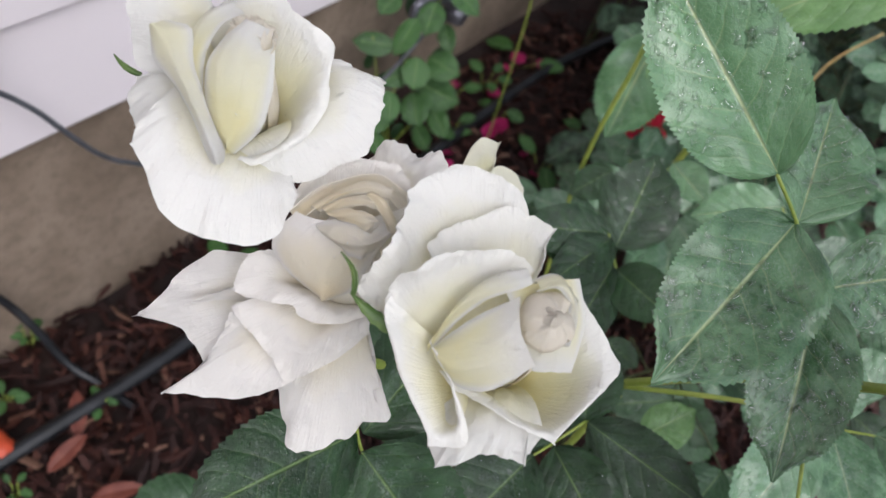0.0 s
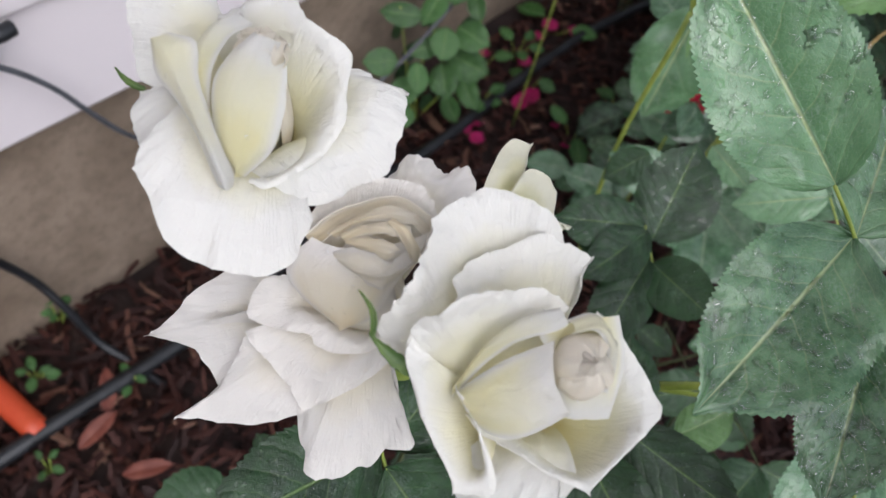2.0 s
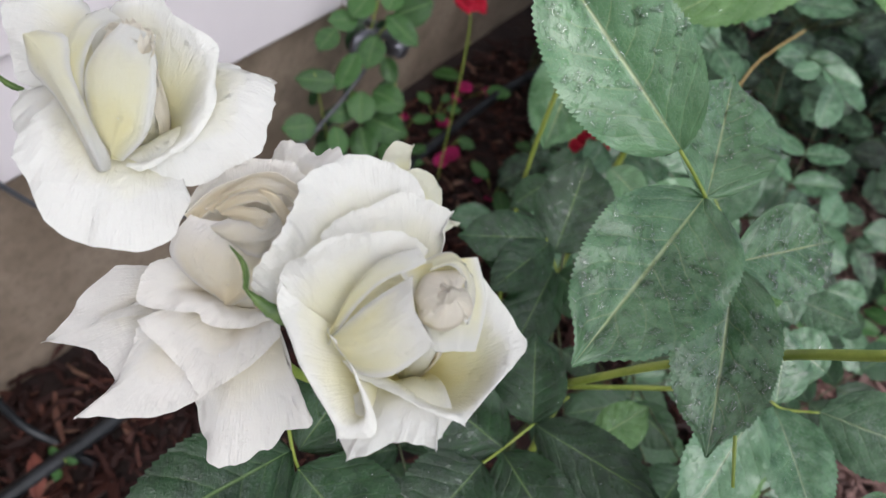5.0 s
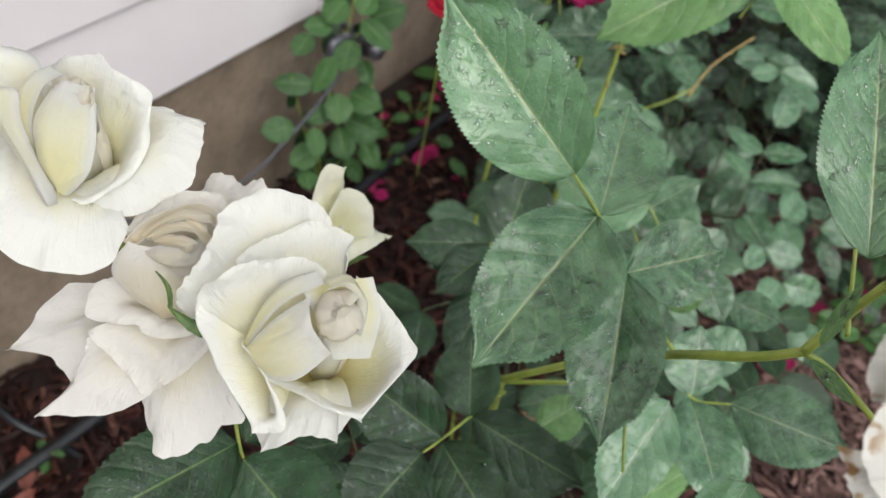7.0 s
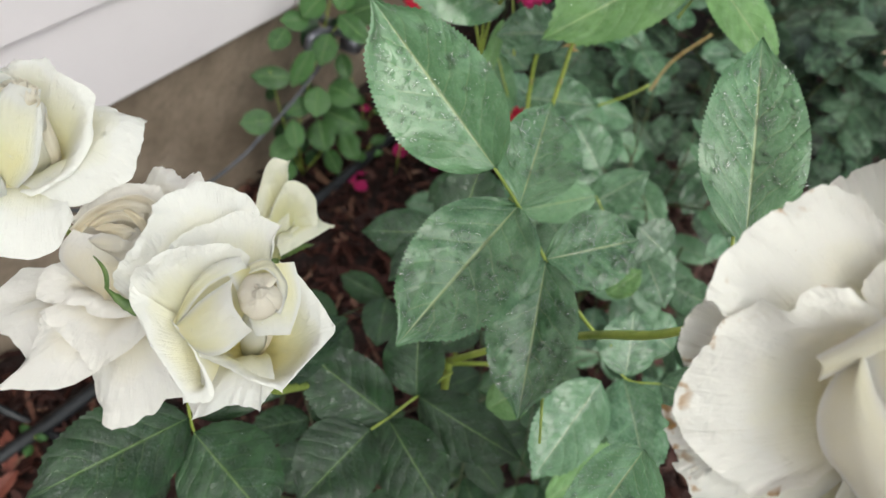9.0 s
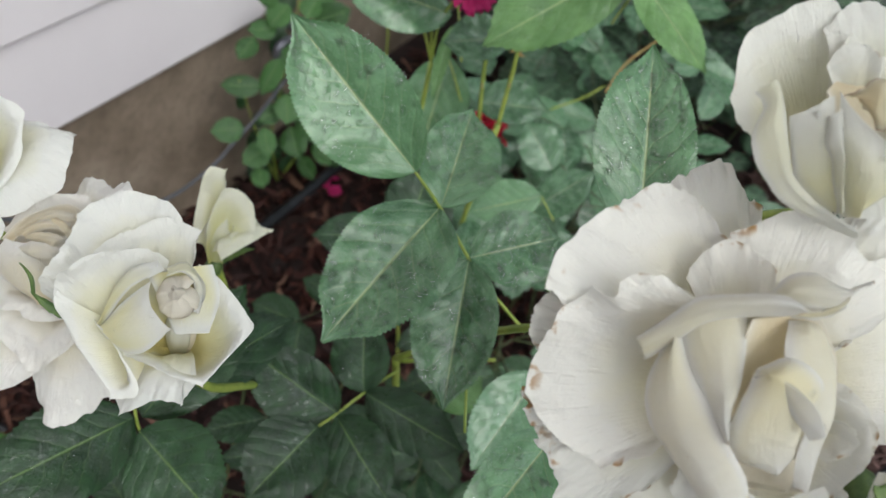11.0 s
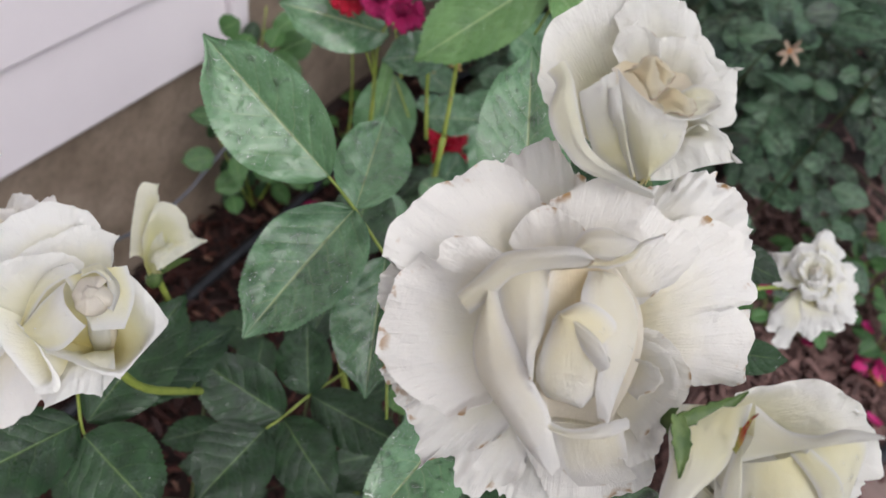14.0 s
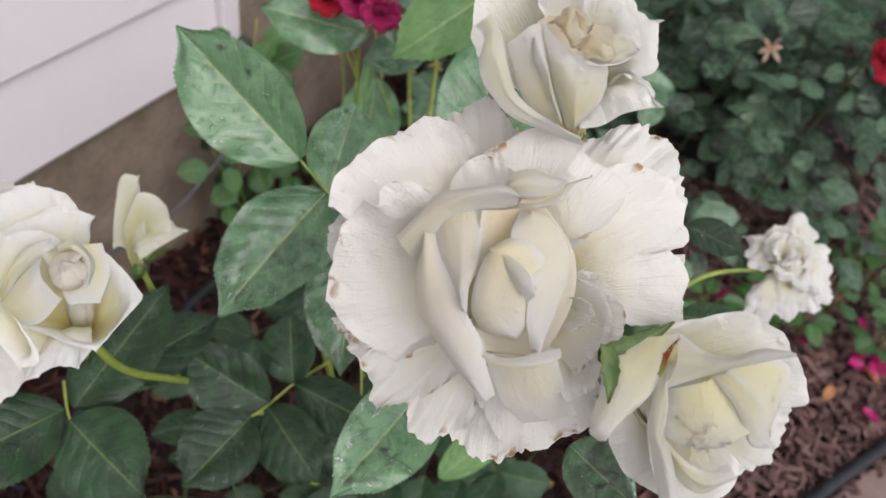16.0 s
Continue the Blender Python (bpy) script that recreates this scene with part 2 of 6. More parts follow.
def mulch_material():
    m, nt, b = mat("bark_mulch", 0.7)
    island = calc(nt, "FRACT", calc(nt, "ADD", nt.nodes.new("ShaderNodeNewGeometry").outputs["Random Per Island"], nt.nodes.new("ShaderNodeObjectInfo").outputs["Random"]))
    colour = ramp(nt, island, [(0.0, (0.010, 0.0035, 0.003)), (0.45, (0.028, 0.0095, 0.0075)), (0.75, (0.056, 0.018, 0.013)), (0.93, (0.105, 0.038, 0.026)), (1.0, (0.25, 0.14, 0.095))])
    fibre = nt.nodes.new("ShaderNodeMapping")
    fibre.inputs["Scale"].default_value = (1, 1, 1)
    nt.links.new(nt.nodes.new("ShaderNodeTexCoord").outputs["Object"], fibre.inputs[0])
    g = grain(nt, 140, 6, 0.7, fibre.outputs[0])
    colour = mix(nt, ramp(nt, g, [(0.35, 0.0), (0.7, 0.6)]), colour, (0.03, 0.012, 0.010))
    # the mulch turns paler, unevenly, towards the open side of the bed
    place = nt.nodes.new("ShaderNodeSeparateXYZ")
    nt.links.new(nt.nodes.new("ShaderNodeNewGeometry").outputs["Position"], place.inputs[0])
    lighter = calc(nt, "ADD", place.outputs[0], calc(nt, "MULTIPLY", grain(nt, 9, 3), 0.35))
    lighter = calc(nt, "MULTIPLY", ramp(nt, calc(nt, "MULTIPLY", lighter, 0.5), [(0.49, 0.0), (0.63, 1.0)]), calc(nt, "ADD", 0.25, calc(nt, "MULTIPLY", island, 0.7)))
    colour = mix(nt, lighter, colour, (0.26, 0.155, 0.135))
    nt.links.new(colour, b.inputs["Base Color"])
    bump(nt, b, g, 0.7, 0.002)
    b.inputs["Roughness"].default_value = 0.6
    b.inputs["Specular IOR Level"].default_value = 0.25
    return m


MULCH = mulch_material()
WATER = bpy.data.materials.new("water")
WATER.use_nodes = True
wt_ = WATER.node_tree
clear = node(wt_, "ShaderNodeBsdfTransparent", Color=(1.0, 1.0, 1.0, 1))
lens = node(wt_, "ShaderNodeBsdfRefraction", Roughness=0.0, IOR=1.33)
shine = node(wt_, "ShaderNodeBsdfGlossy", Roughness=0.02)
edge_ = node(wt_, "ShaderNodeFresnel", IOR=1.33)
inner_ = wt_.nodes.new("ShaderNodeMixShader")
inner_.inputs[0].default_value = 0.03
wt_.links.new(clear.outputs[0], inner_.inputs[1])
wt_.links.new(lens.outputs[0], inner_.inputs[2])
blend_ = wt_.nodes.new("ShaderNodeMixShader")
wt_.links.new(calc(wt_, "ADD", calc(wt_, "MULTIPLY", edge_.outputs[0], 1.0), 0.035), blend_.inputs[0])
wt_.links.new(inner_.outputs[0], blend_.inputs[1])
wt_.links.new(shine.outputs[0], blend_.inputs[2])
wt_.links.new(blend_.outputs[0], wt_.nodes["Material Output"].inputs[0])

# ---- helpers for meshes ----
def mesh(name, verts, faces, material, uvs=None, smooth=True):
    me = bpy.data.meshes.new(name)
    me.from_pydata([tuple(v) for v in verts], [], faces)
    me.materials.append(material)
    if uvs is not None:
        layer = me.uv_layers.new(name="UVMap")
        idx = np.empty(len(me.loops), int)
        me.loops.foreach_get("vertex_index", idx)
        layer.data.foreach_set("uv", np.asarray(uvs, float)[idx].ravel())
    if smooth:
        me.polygons.foreach_set("use_smooth", [True] * len(me.polygons))
    me.update()
    return me


def under(ob, parent):
    ob.parent = parent
    return ob


def box(size, centre=(0, 0, 0), bevel=0.0):
    bm = bmesh.new()
    bmesh.ops.create_cube(bm, size=1)
    bmesh.ops.scale(bm, vec=size, verts=bm.verts)
    bmesh.ops.translate(bm, vec=centre, verts=bm.verts)
    if bevel:
        bmesh.ops.bevel(bm, geom=bm.edges[:], offset=bevel, segments=2, profile=0.6, affect="EDGES")
    return bm


def part(name, bm, material, parent=None, label="", smooth=False):
    me = bpy.data.meshes.new(name)
    bm.to_mesh(me)
    bm.free()
    me.materials.append(material)
    if smooth:
        me.polygons.foreach_set("use_smooth", [True] * len(me.polygons))
    ob = new(name, me)
    if parent is not None:
        ob.parent = parent
    return tagged(ob, label)


def curve_points(points, per=8):
    """A smooth line through the points."""
    p = [Vector(q) for q in points]
    if len(p) == 2:
        return [p[0].lerp(p[1], i / per) for i in range(per + 1)]
    p = [2 * p[0] - p[1], *p, 2 * p[-1] - p[-2]]
    line = []
    for i in range(1, len(p) - 2):
        a, b, c, d = p[i - 1:i + 3]
        for k in range(per):
            t = k / per
            line.append(0.5 * (2 * b + (c - a) * t + (2 * a - 5 * b + 4 * c - d) * t * t + (3 * b - a - 3 * c + d) * t ** 3))
    return line + [p[-2]]


def tube(points, radius, sides=8, per=8, taper=1.0, knobs=0.0):
    line = curve_points(points, per)
    verts, faces = [], []
    side = None
    for i, q in enumerate(line):
        d = (line[min(i + 1, len(line) - 1)] - line[max(i - 1, 0)]).normalized()
        if side is None:
            side = d.orthogonal().normalized()
        side = (side - d * side.dot(d)).normalized()
        other = d.cross(side)
        r = radius * (1 + (taper - 1) * i / (len(line) - 1)) * (1 + knobs * noise.noise(q * 60))
        for k in range(sides):
            a = 2 * math.pi * k / sides
            verts.append(q + side * (r * math.cos(a)) + other * (r * math.sin(a)))
        if i:
            o = (i - 1) * sides
            faces += [(o + k, o + (k + 1) % sides, o + sides + (k + 1) % sides, o + sides + k) for k in range(sides)]
    n = len(verts)
    faces += [tuple(range(sides))[::-1], tuple(range(n - sides, n))]
    return verts, faces


# ---- the house, the bed and the ground ----
# the wall runs 35 degrees off the y axis; along, out and up start from it
ALONG = Vector((math.sin(radians(35)), math.cos(radians(35)), 0))
OUT = Vector((ALONG.y, -ALONG.x, 0))
GROUND = -0.12
WALL = Matrix(((ALONG.x, OUT.x, 0, OUT.x * -0.745), (ALONG.y, OUT.y, 0, OUT.y * -0.745), (0, 0, 1, 0), (0, 0, 0, 1)))


def on_wall(along, out, up):
    return WALL @ Vector((along, out, up))


def wall_box(name, a0, a1, o0, o1, z0, z1, material, parent=None, label="", bevel=0.002):
    bm = box((a1 - a0, o1 - o0, z1 - z0), ((a0 + a1) / 2, (o0 + o1) / 2, (z0 + z1) / 2), bevel)
    bmesh.ops.transform(bm, matrix=WALL, verts=bm.verts)
    return part(name, bm, material, parent, label)


def ground_sheet():
    n = 90
    span = np.concatenate([np.linspace(-600, -3, 12)[:-1], np.linspace(-3, 4, n), np.linspace(4, 600, 12)[1:]])
    verts = []
    for y in span:
        for x in span:
            near = abs(x) < 4 and abs(y) < 4
            verts.append((x, y, GROUND + (0.012 * noise.noise((x * 5, y * 5, 0)) + 0.006 * noise.noise((x * 17, y * 17, 3)) - 0.012 if near else -0.012)))
    m = len(span)
    faces = [(j * m + i, j * m + i + 1, (j + 1) * m + i + 1, (j + 1) * m + i) for j in range(m - 1) for i in range(m - 1)]
    return tagged(new("ground", mesh("ground", verts, faces, SOIL)), "dark damp soil of the garden bed", "ground", kind="structure")


ground_sheet()


def scatter_mulch(count):
    """Shredded bark strips lying over the whole bed."""
    rng = np.random.default_rng(5)
    verts, faces, chips = [], [], []
    for i in range(count):
        near = i < count * 0.36
        x, y = (rng.uniform(-0.75, 0.75), rng.uniform(0.2, 1.9)) if near else (rng.uniform(0.75, 1.75), rng.uniform(0.4, 1.5)) if i < count * 0.7 else (rng.uniform(-1.4, 2.4), rng.uniform(-0.3, 2.8))
        if (Vector((x, y, 0)) - on_wall(0, 0, 0)).dot(OUT) < 0.005 or (x - 1.2) * 0.35 - (y - 0.53) * 0.65 > 0.02:
            continue
        length = min(0.09, rng.lognormal(-3.45, 0.55))
        wide = rng.uniform(0.004, 0.012) * (1.7 if rng.random() < 0.12 else 1)
        thick = rng.uniform(0.0015, 0.005)
        turn = rng.uniform(0, math.pi)
        m = Matrix.Translation((x, y, GROUND + rng.uniform(-0.004, 0.022))) @ Euler((rng.normal(0, 0.28), rng.normal(0, 0.28), turn)).to_matrix().to_4x4()
        base = len(verts)
        bend = rng.normal(0, 0.1) * length
        for s, w in ((-0.5, rng.uniform(0.3, 0.9)), (0.0, 1.0), (0.5, rng.uniform(0.2, 0.8))):
            off = bend * (0.25 - s * s) * 4
            for a, b in ((-1, -1), (1, -1), (1, 1), (-1, 1)):
                verts.append(m @ Vector((s * length + rng.normal(0, 0.002), a * wide * w / 2 + off, b * thick / 2 + rng.normal(0, 0.0006))))
        for k in (0, 4):
            o = base + k
            faces += [(o, o + 1, o + 5, o + 4), (o + 1, o + 2, o + 6, o + 5), (o + 2, o + 3, o + 7, o + 6), (o + 3, o, o + 4, o + 7)]
        faces += [(base + 3, base + 2, base + 1, base), (base + 8, base + 9, base + 10, base + 11)]
        # single chips where the bed comes nearest
        if len(chips) < 290 and -0.50 < x < -0.05 and 0.40 < y < 0.95 and length > 0.022:
            chips.append((verts[base:], [tuple(c - base for c in f) for f in faces[-10:]]))
            del verts[base:], faces[-10:]
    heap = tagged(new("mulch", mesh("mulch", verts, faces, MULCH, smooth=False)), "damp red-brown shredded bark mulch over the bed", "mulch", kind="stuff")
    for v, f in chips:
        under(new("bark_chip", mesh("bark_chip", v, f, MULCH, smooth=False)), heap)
    return heap


scatter_mulch(22000)

# the walls run on unseen, upwards and back, to hold off sky light
foundation = wall_box("wall_foundation", -7.0, 1.085, -0.25, 0.0, GROUND - 0.3, 0.33, CONCRETE)
tagged(foundation, "weathered tan concrete foundation wall", "wall", kind="structure")
foundation_far = wall_box("wall_foundation_far", 1.085, 4.5, -0.35, -0.055, GROUND - 0.3, 0.33, CONCRETE)
tagged(foundation_far, "weathered tan concrete foundation wall", "wall", kind="structure")
upper_far = wall_box("wall_far", 1.11, 4.5, -0.35, -0.075, 0.33, 5.6, GREY_WALL)
tagged(upper_far, "plain grey house wall beyond the corner", "wall", kind="structure")
siding = wall_box("wall_siding", -7.0, 1.05, -0.25, 0.004, 0.33, 5.6, SIDING)
tagged(siding, "pale pinkish-grey lap siding of the house", "wall", kind="structure")


def siding_plank(z):
    """One lapped course: thin at its top, with a square butt edge at its foot."""
    prof = [(0.004, 0.195), (0.010, 0.195), (0.024, 0.0), (0.022, -0.004), (0.004, -0.004)]
    verts = [WALL @ Vector((a, o, z + dz)) for a in (-7.0, 1.055) for o, dz in prof]
    n = len(prof)
    faces = [tuple(range(n)), tuple(range(2 * n - 1, n - 1, -1))] + [(i, i + n, (i + 1) % n + n, (i + 1) % n) for i in range(n)]
    ob = new("siding_plank", mesh("siding_plank", verts, faces, SIDING, smooth=False))
    ob.parent = siding


for k in range(29):
    siding_plank(0.306 + 0.176 * k)
corner = wall_box("trim_corner", 1.058, 1.104, -0.06, 0.034, 0.306, 5.6, TRIM, None, "", 0.004)
tagged(corner, "pale corner post trim of the siding", "trim", kind="structure")
# an unseen overhang, added to block sky light above the wall
eave = wall_box("ceiling_eave_unseen", -7.0, 4.5, -0.3, 0.55, 5.6, 5.75, TRIM)
tagged(eave, "white boxed eave of the house", "eave", kind="structure")

# ---- petals, buds and leaves ----
NU, NV = 52, 22


def rim_line(points, count):
    line = curve_points(points, 12)
    away = [0.0]
    for a, b in zip(line, line[1:]):
        away.append(away[-1] + (b - a).length)
    pick, j = [], 0
    for i in range(count):
        s = away[-1] * i / (count - 1)
        while j < len(line) - 2 and away[j + 1] < s:
            j += 1
        f = (s - away[j]) / max(1e-9, away[j + 1] - away[j])
        pick.append(line[j].lerp(line[j + 1], f))
    return pick


def sheet_mesh(name, grid, material, thick, uv):
    """A thin sheet with two faces and closed edges from a grid of points; returns the mesh and the front normals."""
    nv, nu = grid.shape[:2]
    du = np.gradient(grid, axis=1)
    dv = np.gradient(grid, axis=0)
    n = np.cross(du, dv)
    n /= np.maximum(np.linalg.norm(n, axis=2, keepdims=True), 1e-12)
    back = grid - n * (thick * np.linspace(1.0, 0.4, nv)[:, None, None])
    verts = np.concatenate([grid.reshape(-1, 3), back.reshape(-1, 3)])
    o = nv * nu
    faces = []
    for j in range(nv - 1):
        for i in range(nu - 1):
            a = j * nu + i
            faces.append((a, a + 1, a + nu + 1, a + nu))
            faces.append((o + a + nu, o + a + nu + 1, o + a + 1, o + a))
    ring = [i for i in range(nu)] + [j * nu + nu - 1 for j in range(1, nv)] + [(nv - 1) * nu + i for i in range(nu - 2, -1, -1)] + [j * nu for j in range(nv - 2, 0, -1)]
    # the cut edge has points of its own, so that the faces shade smoothly up to it
    lip = len(verts)
    verts = np.concatenate([verts, grid.reshape(-1, 3)[ring], back.reshape(-1, 3)[ring]])
    k = len(ring)
    for a in range(k):
        b = (a + 1) % k
        faces.append((lip + b, lip + a, lip + k + a, lip + k + b))
    flat = uv.reshape(-1, 2)
    uvs = np.concatenate([flat, flat, flat[ring], flat[ring]])
    return mesh(name, verts, faces, material, uvs), n


def rose(place, heart, bud=15, name="white_rose", label="", blush=0.0, red=0, brown=0, shut=0.5, worn=0):
    """An empty rose: its foot at place, its bud reaching to heart (mm). Petals are added to it."""
    ob = new(name)
    ob.empty_display_size = 0.01
    ob.matrix_world = place
    tagged(ob, label, "rose", "roses in the bed")
    axis = Vector(heart) / 1000
    if red:
        outer = inner = PETAL_RED if red == 1 else PETAL_PINK
    else:
        outer = PETAL_CREAM if blush < -0.8 else PETAL_IVORY if blush < -0.3 else PETAL_BLUSH if blush > 0.8 else PETAL_WORN if worn else PETAL_WHITE
        inner = PETAL_BROWNED if brown else PETAL_CREAM if blush < 0 else PETAL_HEART
    ob["seed"] = len(label)
    DATA[ob.name] = (axis, outer, [])
    rosebud(ob, axis, bud / 1000, outer, inner, len(label), shut)
    # the green hip under the petals
    bm = bmesh.new()
    bmesh.ops.create_icosphere(bm, subdivisions=2, radius=1)
    for v in bm.verts:
        v.co = Vector((v.co.x * 0.0065, v.co.y * 0.0065, v.co.z * 0.009))
        v.co += v.co.normalized() * 0.0006 * noise.noise(v.co * 400)
    turn = axis.normalized().to_track_quat("Z", "Y").to_matrix().to_4x4()
    bmesh.ops.transform(bm, matrix=Matrix.Translation(-axis.normalized() * 0.006) @ turn, verts=bm.verts)
    part("hip", bm, SEPAL, ob, "green rose hip", True)
    return ob


DATA = {}


def heart(ob, tip, axis, radius, seed, shut=0.4):
    """A tight rosette of inner petals with its top at tip, opening along axis (mm)."""
    axis = Vector(axis) / 1000
    inner = PETAL_BROWNED if DATA[ob.name][1] is PETAL_CREAM else PETAL_HEART
    rosebud(ob, axis, radius / 1000, inner, inner, seed, shut, Vector(tip) / 1000 - axis, 6)


def rosebud(ob, axis, radius, outer, inner, seed, shut, base=(0, 0, 0), count=10):
    """Petals folded round one another into an uneven spiral heart."""
    rng = np.random.default_rng(seed)
    height = axis.length
    oval = 1.18 if shut < 0.8 else 1.0
    turn = np.array(axis.normalized().to_track_quat("Z", "Y").to_matrix())
    for k in range(count):
        f = 1 - k / (count + 0.8)
        start = k * 2.25 + rng.uniform(-0.3, 0.3)
        sweep = 3.3 if k < 4 else 3.0 + 0.25 * k
        lean = Vector((math.cos(start), math.sin(start), 0)) * radius * f * 0.16
        nu, nv = 28, 15
        grid = np.zeros((nv, nu, 3))
        uv = np.zeros((nv, nu, 2))
        top = height * (0.88 + 0.15 * (1 - f)) * (1 + rng.uniform(-0.09, 0.07))
        flare = rng.uniform(0.5, 1.3)
        for j in range(nv):
            v = j / (nv - 1)
            for i in range(nu):
                u = 2 * i / (nu - 1) - 1
                a = start + u * sweep / 2
                body = 0.25 + 0.75 * math.sin(min(1.0, v * 1.25) * math.pi / 2) ** 0.8
                close = 1 - (shut + (0.96 - shut) * 0.5 * (1 - f)) * max(0, (v - 0.4) / 0.6) ** (1.8 if shut < 0.8 else 3.5)
                r = radius * f * body * close * (1 - 0.12 * u + 0.10 * math.cos(2 * (a - start) + k))
                r += 0.0026 * flare * f * max(0, (v - 0.78) / 0.22) ** 2 * (0.35 + abs(u)) + 0.0022 * v * v * f * noise.noise((a * 2.5, v * 2, k * 3 + seed))
                z = top * v * (1 - 0.17 * u * u * v) + 0.0016 * v * noise.noise((a * 1.6, v * 3, k + seed))
                grid[j, i] = (r * math.cos(a) * oval - lean.x * v, r * math.sin(a) / oval - lean.y * v, z)
                uv[j, i] = (u, 0.25 + 0.7 * v if k > 0 else 0.15 + 0.75 * v)
        grid = grid @ turn.T + np.array(base)
        me, n = sheet_mesh("inner_petal", grid[:, ::-1], outer if k < 2 else inner, 0.0004, uv[:, ::-1])
        under(new("inner_petal", me), ob)


def cup(ob, radius, lift, count=5):
    """The ring of shorter petals between the bud and the open ones (mm)."""
    axis = DATA[ob.name][0]
    turn = axis.normalized().to_track_quat("Z", "Y")
    for k in range(count):
        a = k * 2 * math.pi / count * 2 + 0.4 * k
        rim = []
        for s, f, h in ((-0.85, 0.75, 0.7), (-0.5, 0.98, 0.95), (0, 1.06, 1.0), (0.5, 0.98, 0.95), (0.85, 0.75, 0.7)):
            r = radius * f * (1 + 0.06 * k)
            rim.append(tuple(turn @ Vector((r * math.cos(a + s), r * math.sin(a + s), lift * 1000 * axis.length * h * (1 - 0.07 * k)))))
        petal(ob, rim, curl=1.5, ruffle=1.0, seed=200 + k)


def petal(ob, rim, curl=1.0, ruffle=0.5, seed=0, out=None, full=0.66, rise=0.7, up=0.0):
    """One outer petal from the foot of the rose to its rim (mm, in the rose's own frame). out pushes its belly; curl rolls its rim back; up lifts the rim clear of the petals under it."""
    axis, material, grids = DATA[ob.name]
    ax = axis.normalized()
    pts = rim_line([Vector(p) / 1000 for p in rim], NU)
    centre = sum(pts, Vector()) / NU
    soft = list(pts)
    for k in range(60):
        soft = [soft[0]] + [(soft[i - 1] + soft[i] * 2 + soft[i + 1]) / 4 for i in range(1, NU - 1)] + [soft[-1]]
    grid = np.zeros((NV, NU, 3))
    uv = np.zeros((NV, NU, 2))
    push = Vector(out) / 1000 + axis * 0.15 if out else axis * rise
    if not out:
        full = 0.42
    for i, p in enumerate(pts):
        u = 2 * i / (NU - 1) - 1
        foot = (soft[i] - centre) * 0.22
        mid = foot + (soft[i] - foot) * full + push * (1 - 0.35 * u * u)
        for j in range(NV):
            v = j / (NV - 1)
            p = soft[i].lerp(pts[i], v ** 3) + ax * (up / 1000)
            grid[j, i] = foot * (1 - v) ** 2 + mid * (2 * v * (1 - v)) + p * (v * v)
            uv[j, i] = (u, v)
    du, dv = np.gradient(grid, axis=1), np.gradient(grid, axis=0)
    n = np.cross(du, dv)
    n /= np.maximum(np.linalg.norm(n, axis=2, keepdims=True), 1e-12)
    if (n[NV // 2].mean(axis=0) @ np.array(ax)) < 0:
        grid, uv, n = grid[:, ::-1].copy(), uv[:, ::-1].copy(), -n[:, ::-1]
    size = max((pts[0] - pts[-1]).length, centre.length)
    for j in range(NV):
        v = j / (NV - 1)
        lift = max(0, (v - 0.72) / 0.28)
        for i in range(NU):
            q = grid[j, i]
            wave = noise.noise((q[0] * 90 + seed * 7.1, q[1] * 90, q[2] * 90)) * 0.0022 * ruffle * v ** 2
            wave += noise.noise((q[0] * 260 + seed * 3.3, q[1] * 260, q[2] * 260)) * 0.0012 * (0.3 + ruffle) * v ** 3
            crease = noise.noise((uv[j, i, 0] * 2.6 + seed * 2.9, v * 1.1, seed * 1.7))
            wave += 0.0009 * crease * math.sin(math.pi * min(1, 0.15 + v * 0.95)) * (0.5 + ruffle * 0.5)
            wave += 0.0007 * math.sin(uv[j, i, 0] * (5 + seed % 4) + seed) * v ** 2
            sway = noise.noise((q[0] * 38 + seed * 5.7, q[1] * 38, q[2] * 38)) * 0.0030 * math.sin(math.pi * min(1, v * 1.1))
            roll = curl / 1000 * (lift ** 2) * (0.65 + 0.6 * noise.noise((uv[j, i, 0] * 1.7, seed * 1.3, 0)))
            grid[j, i] = q + n[j, i] * (wave + sway - roll)
            s = uv[j, i, 0]
            if v > 0.8:
                frill = noise.noise((s * 6.5, seed * 2.1, 4.5)) + 0.6 * noise.noise((s * 13, seed * 1.1, 7.5))
                grid[j, i] += n[j, i] * 0.0014 * ruffle * frill * ((v - 0.8) / 0.2) ** 1.6
            if v > 0.7:
                # small nicks and waves of the outline
                nick = abs(noise.noise((s * 8, seed, 1.5))) + 2.6 * max(0, noise.noise((s * 5.5, seed * 3.1, 9.5)) - 0.36)
                grid[j, i] -= (q / max(1e-6, np.linalg.norm(q))) * 0.0017 * ruffle * nick * ((v - 0.7) / 0.3) ** 1.5
    me, n = sheet_mesh("petal", grid, material, 0.00035, uv)
    child = under(new("petal", me), ob)
    grids.append((grid, n))
    return child


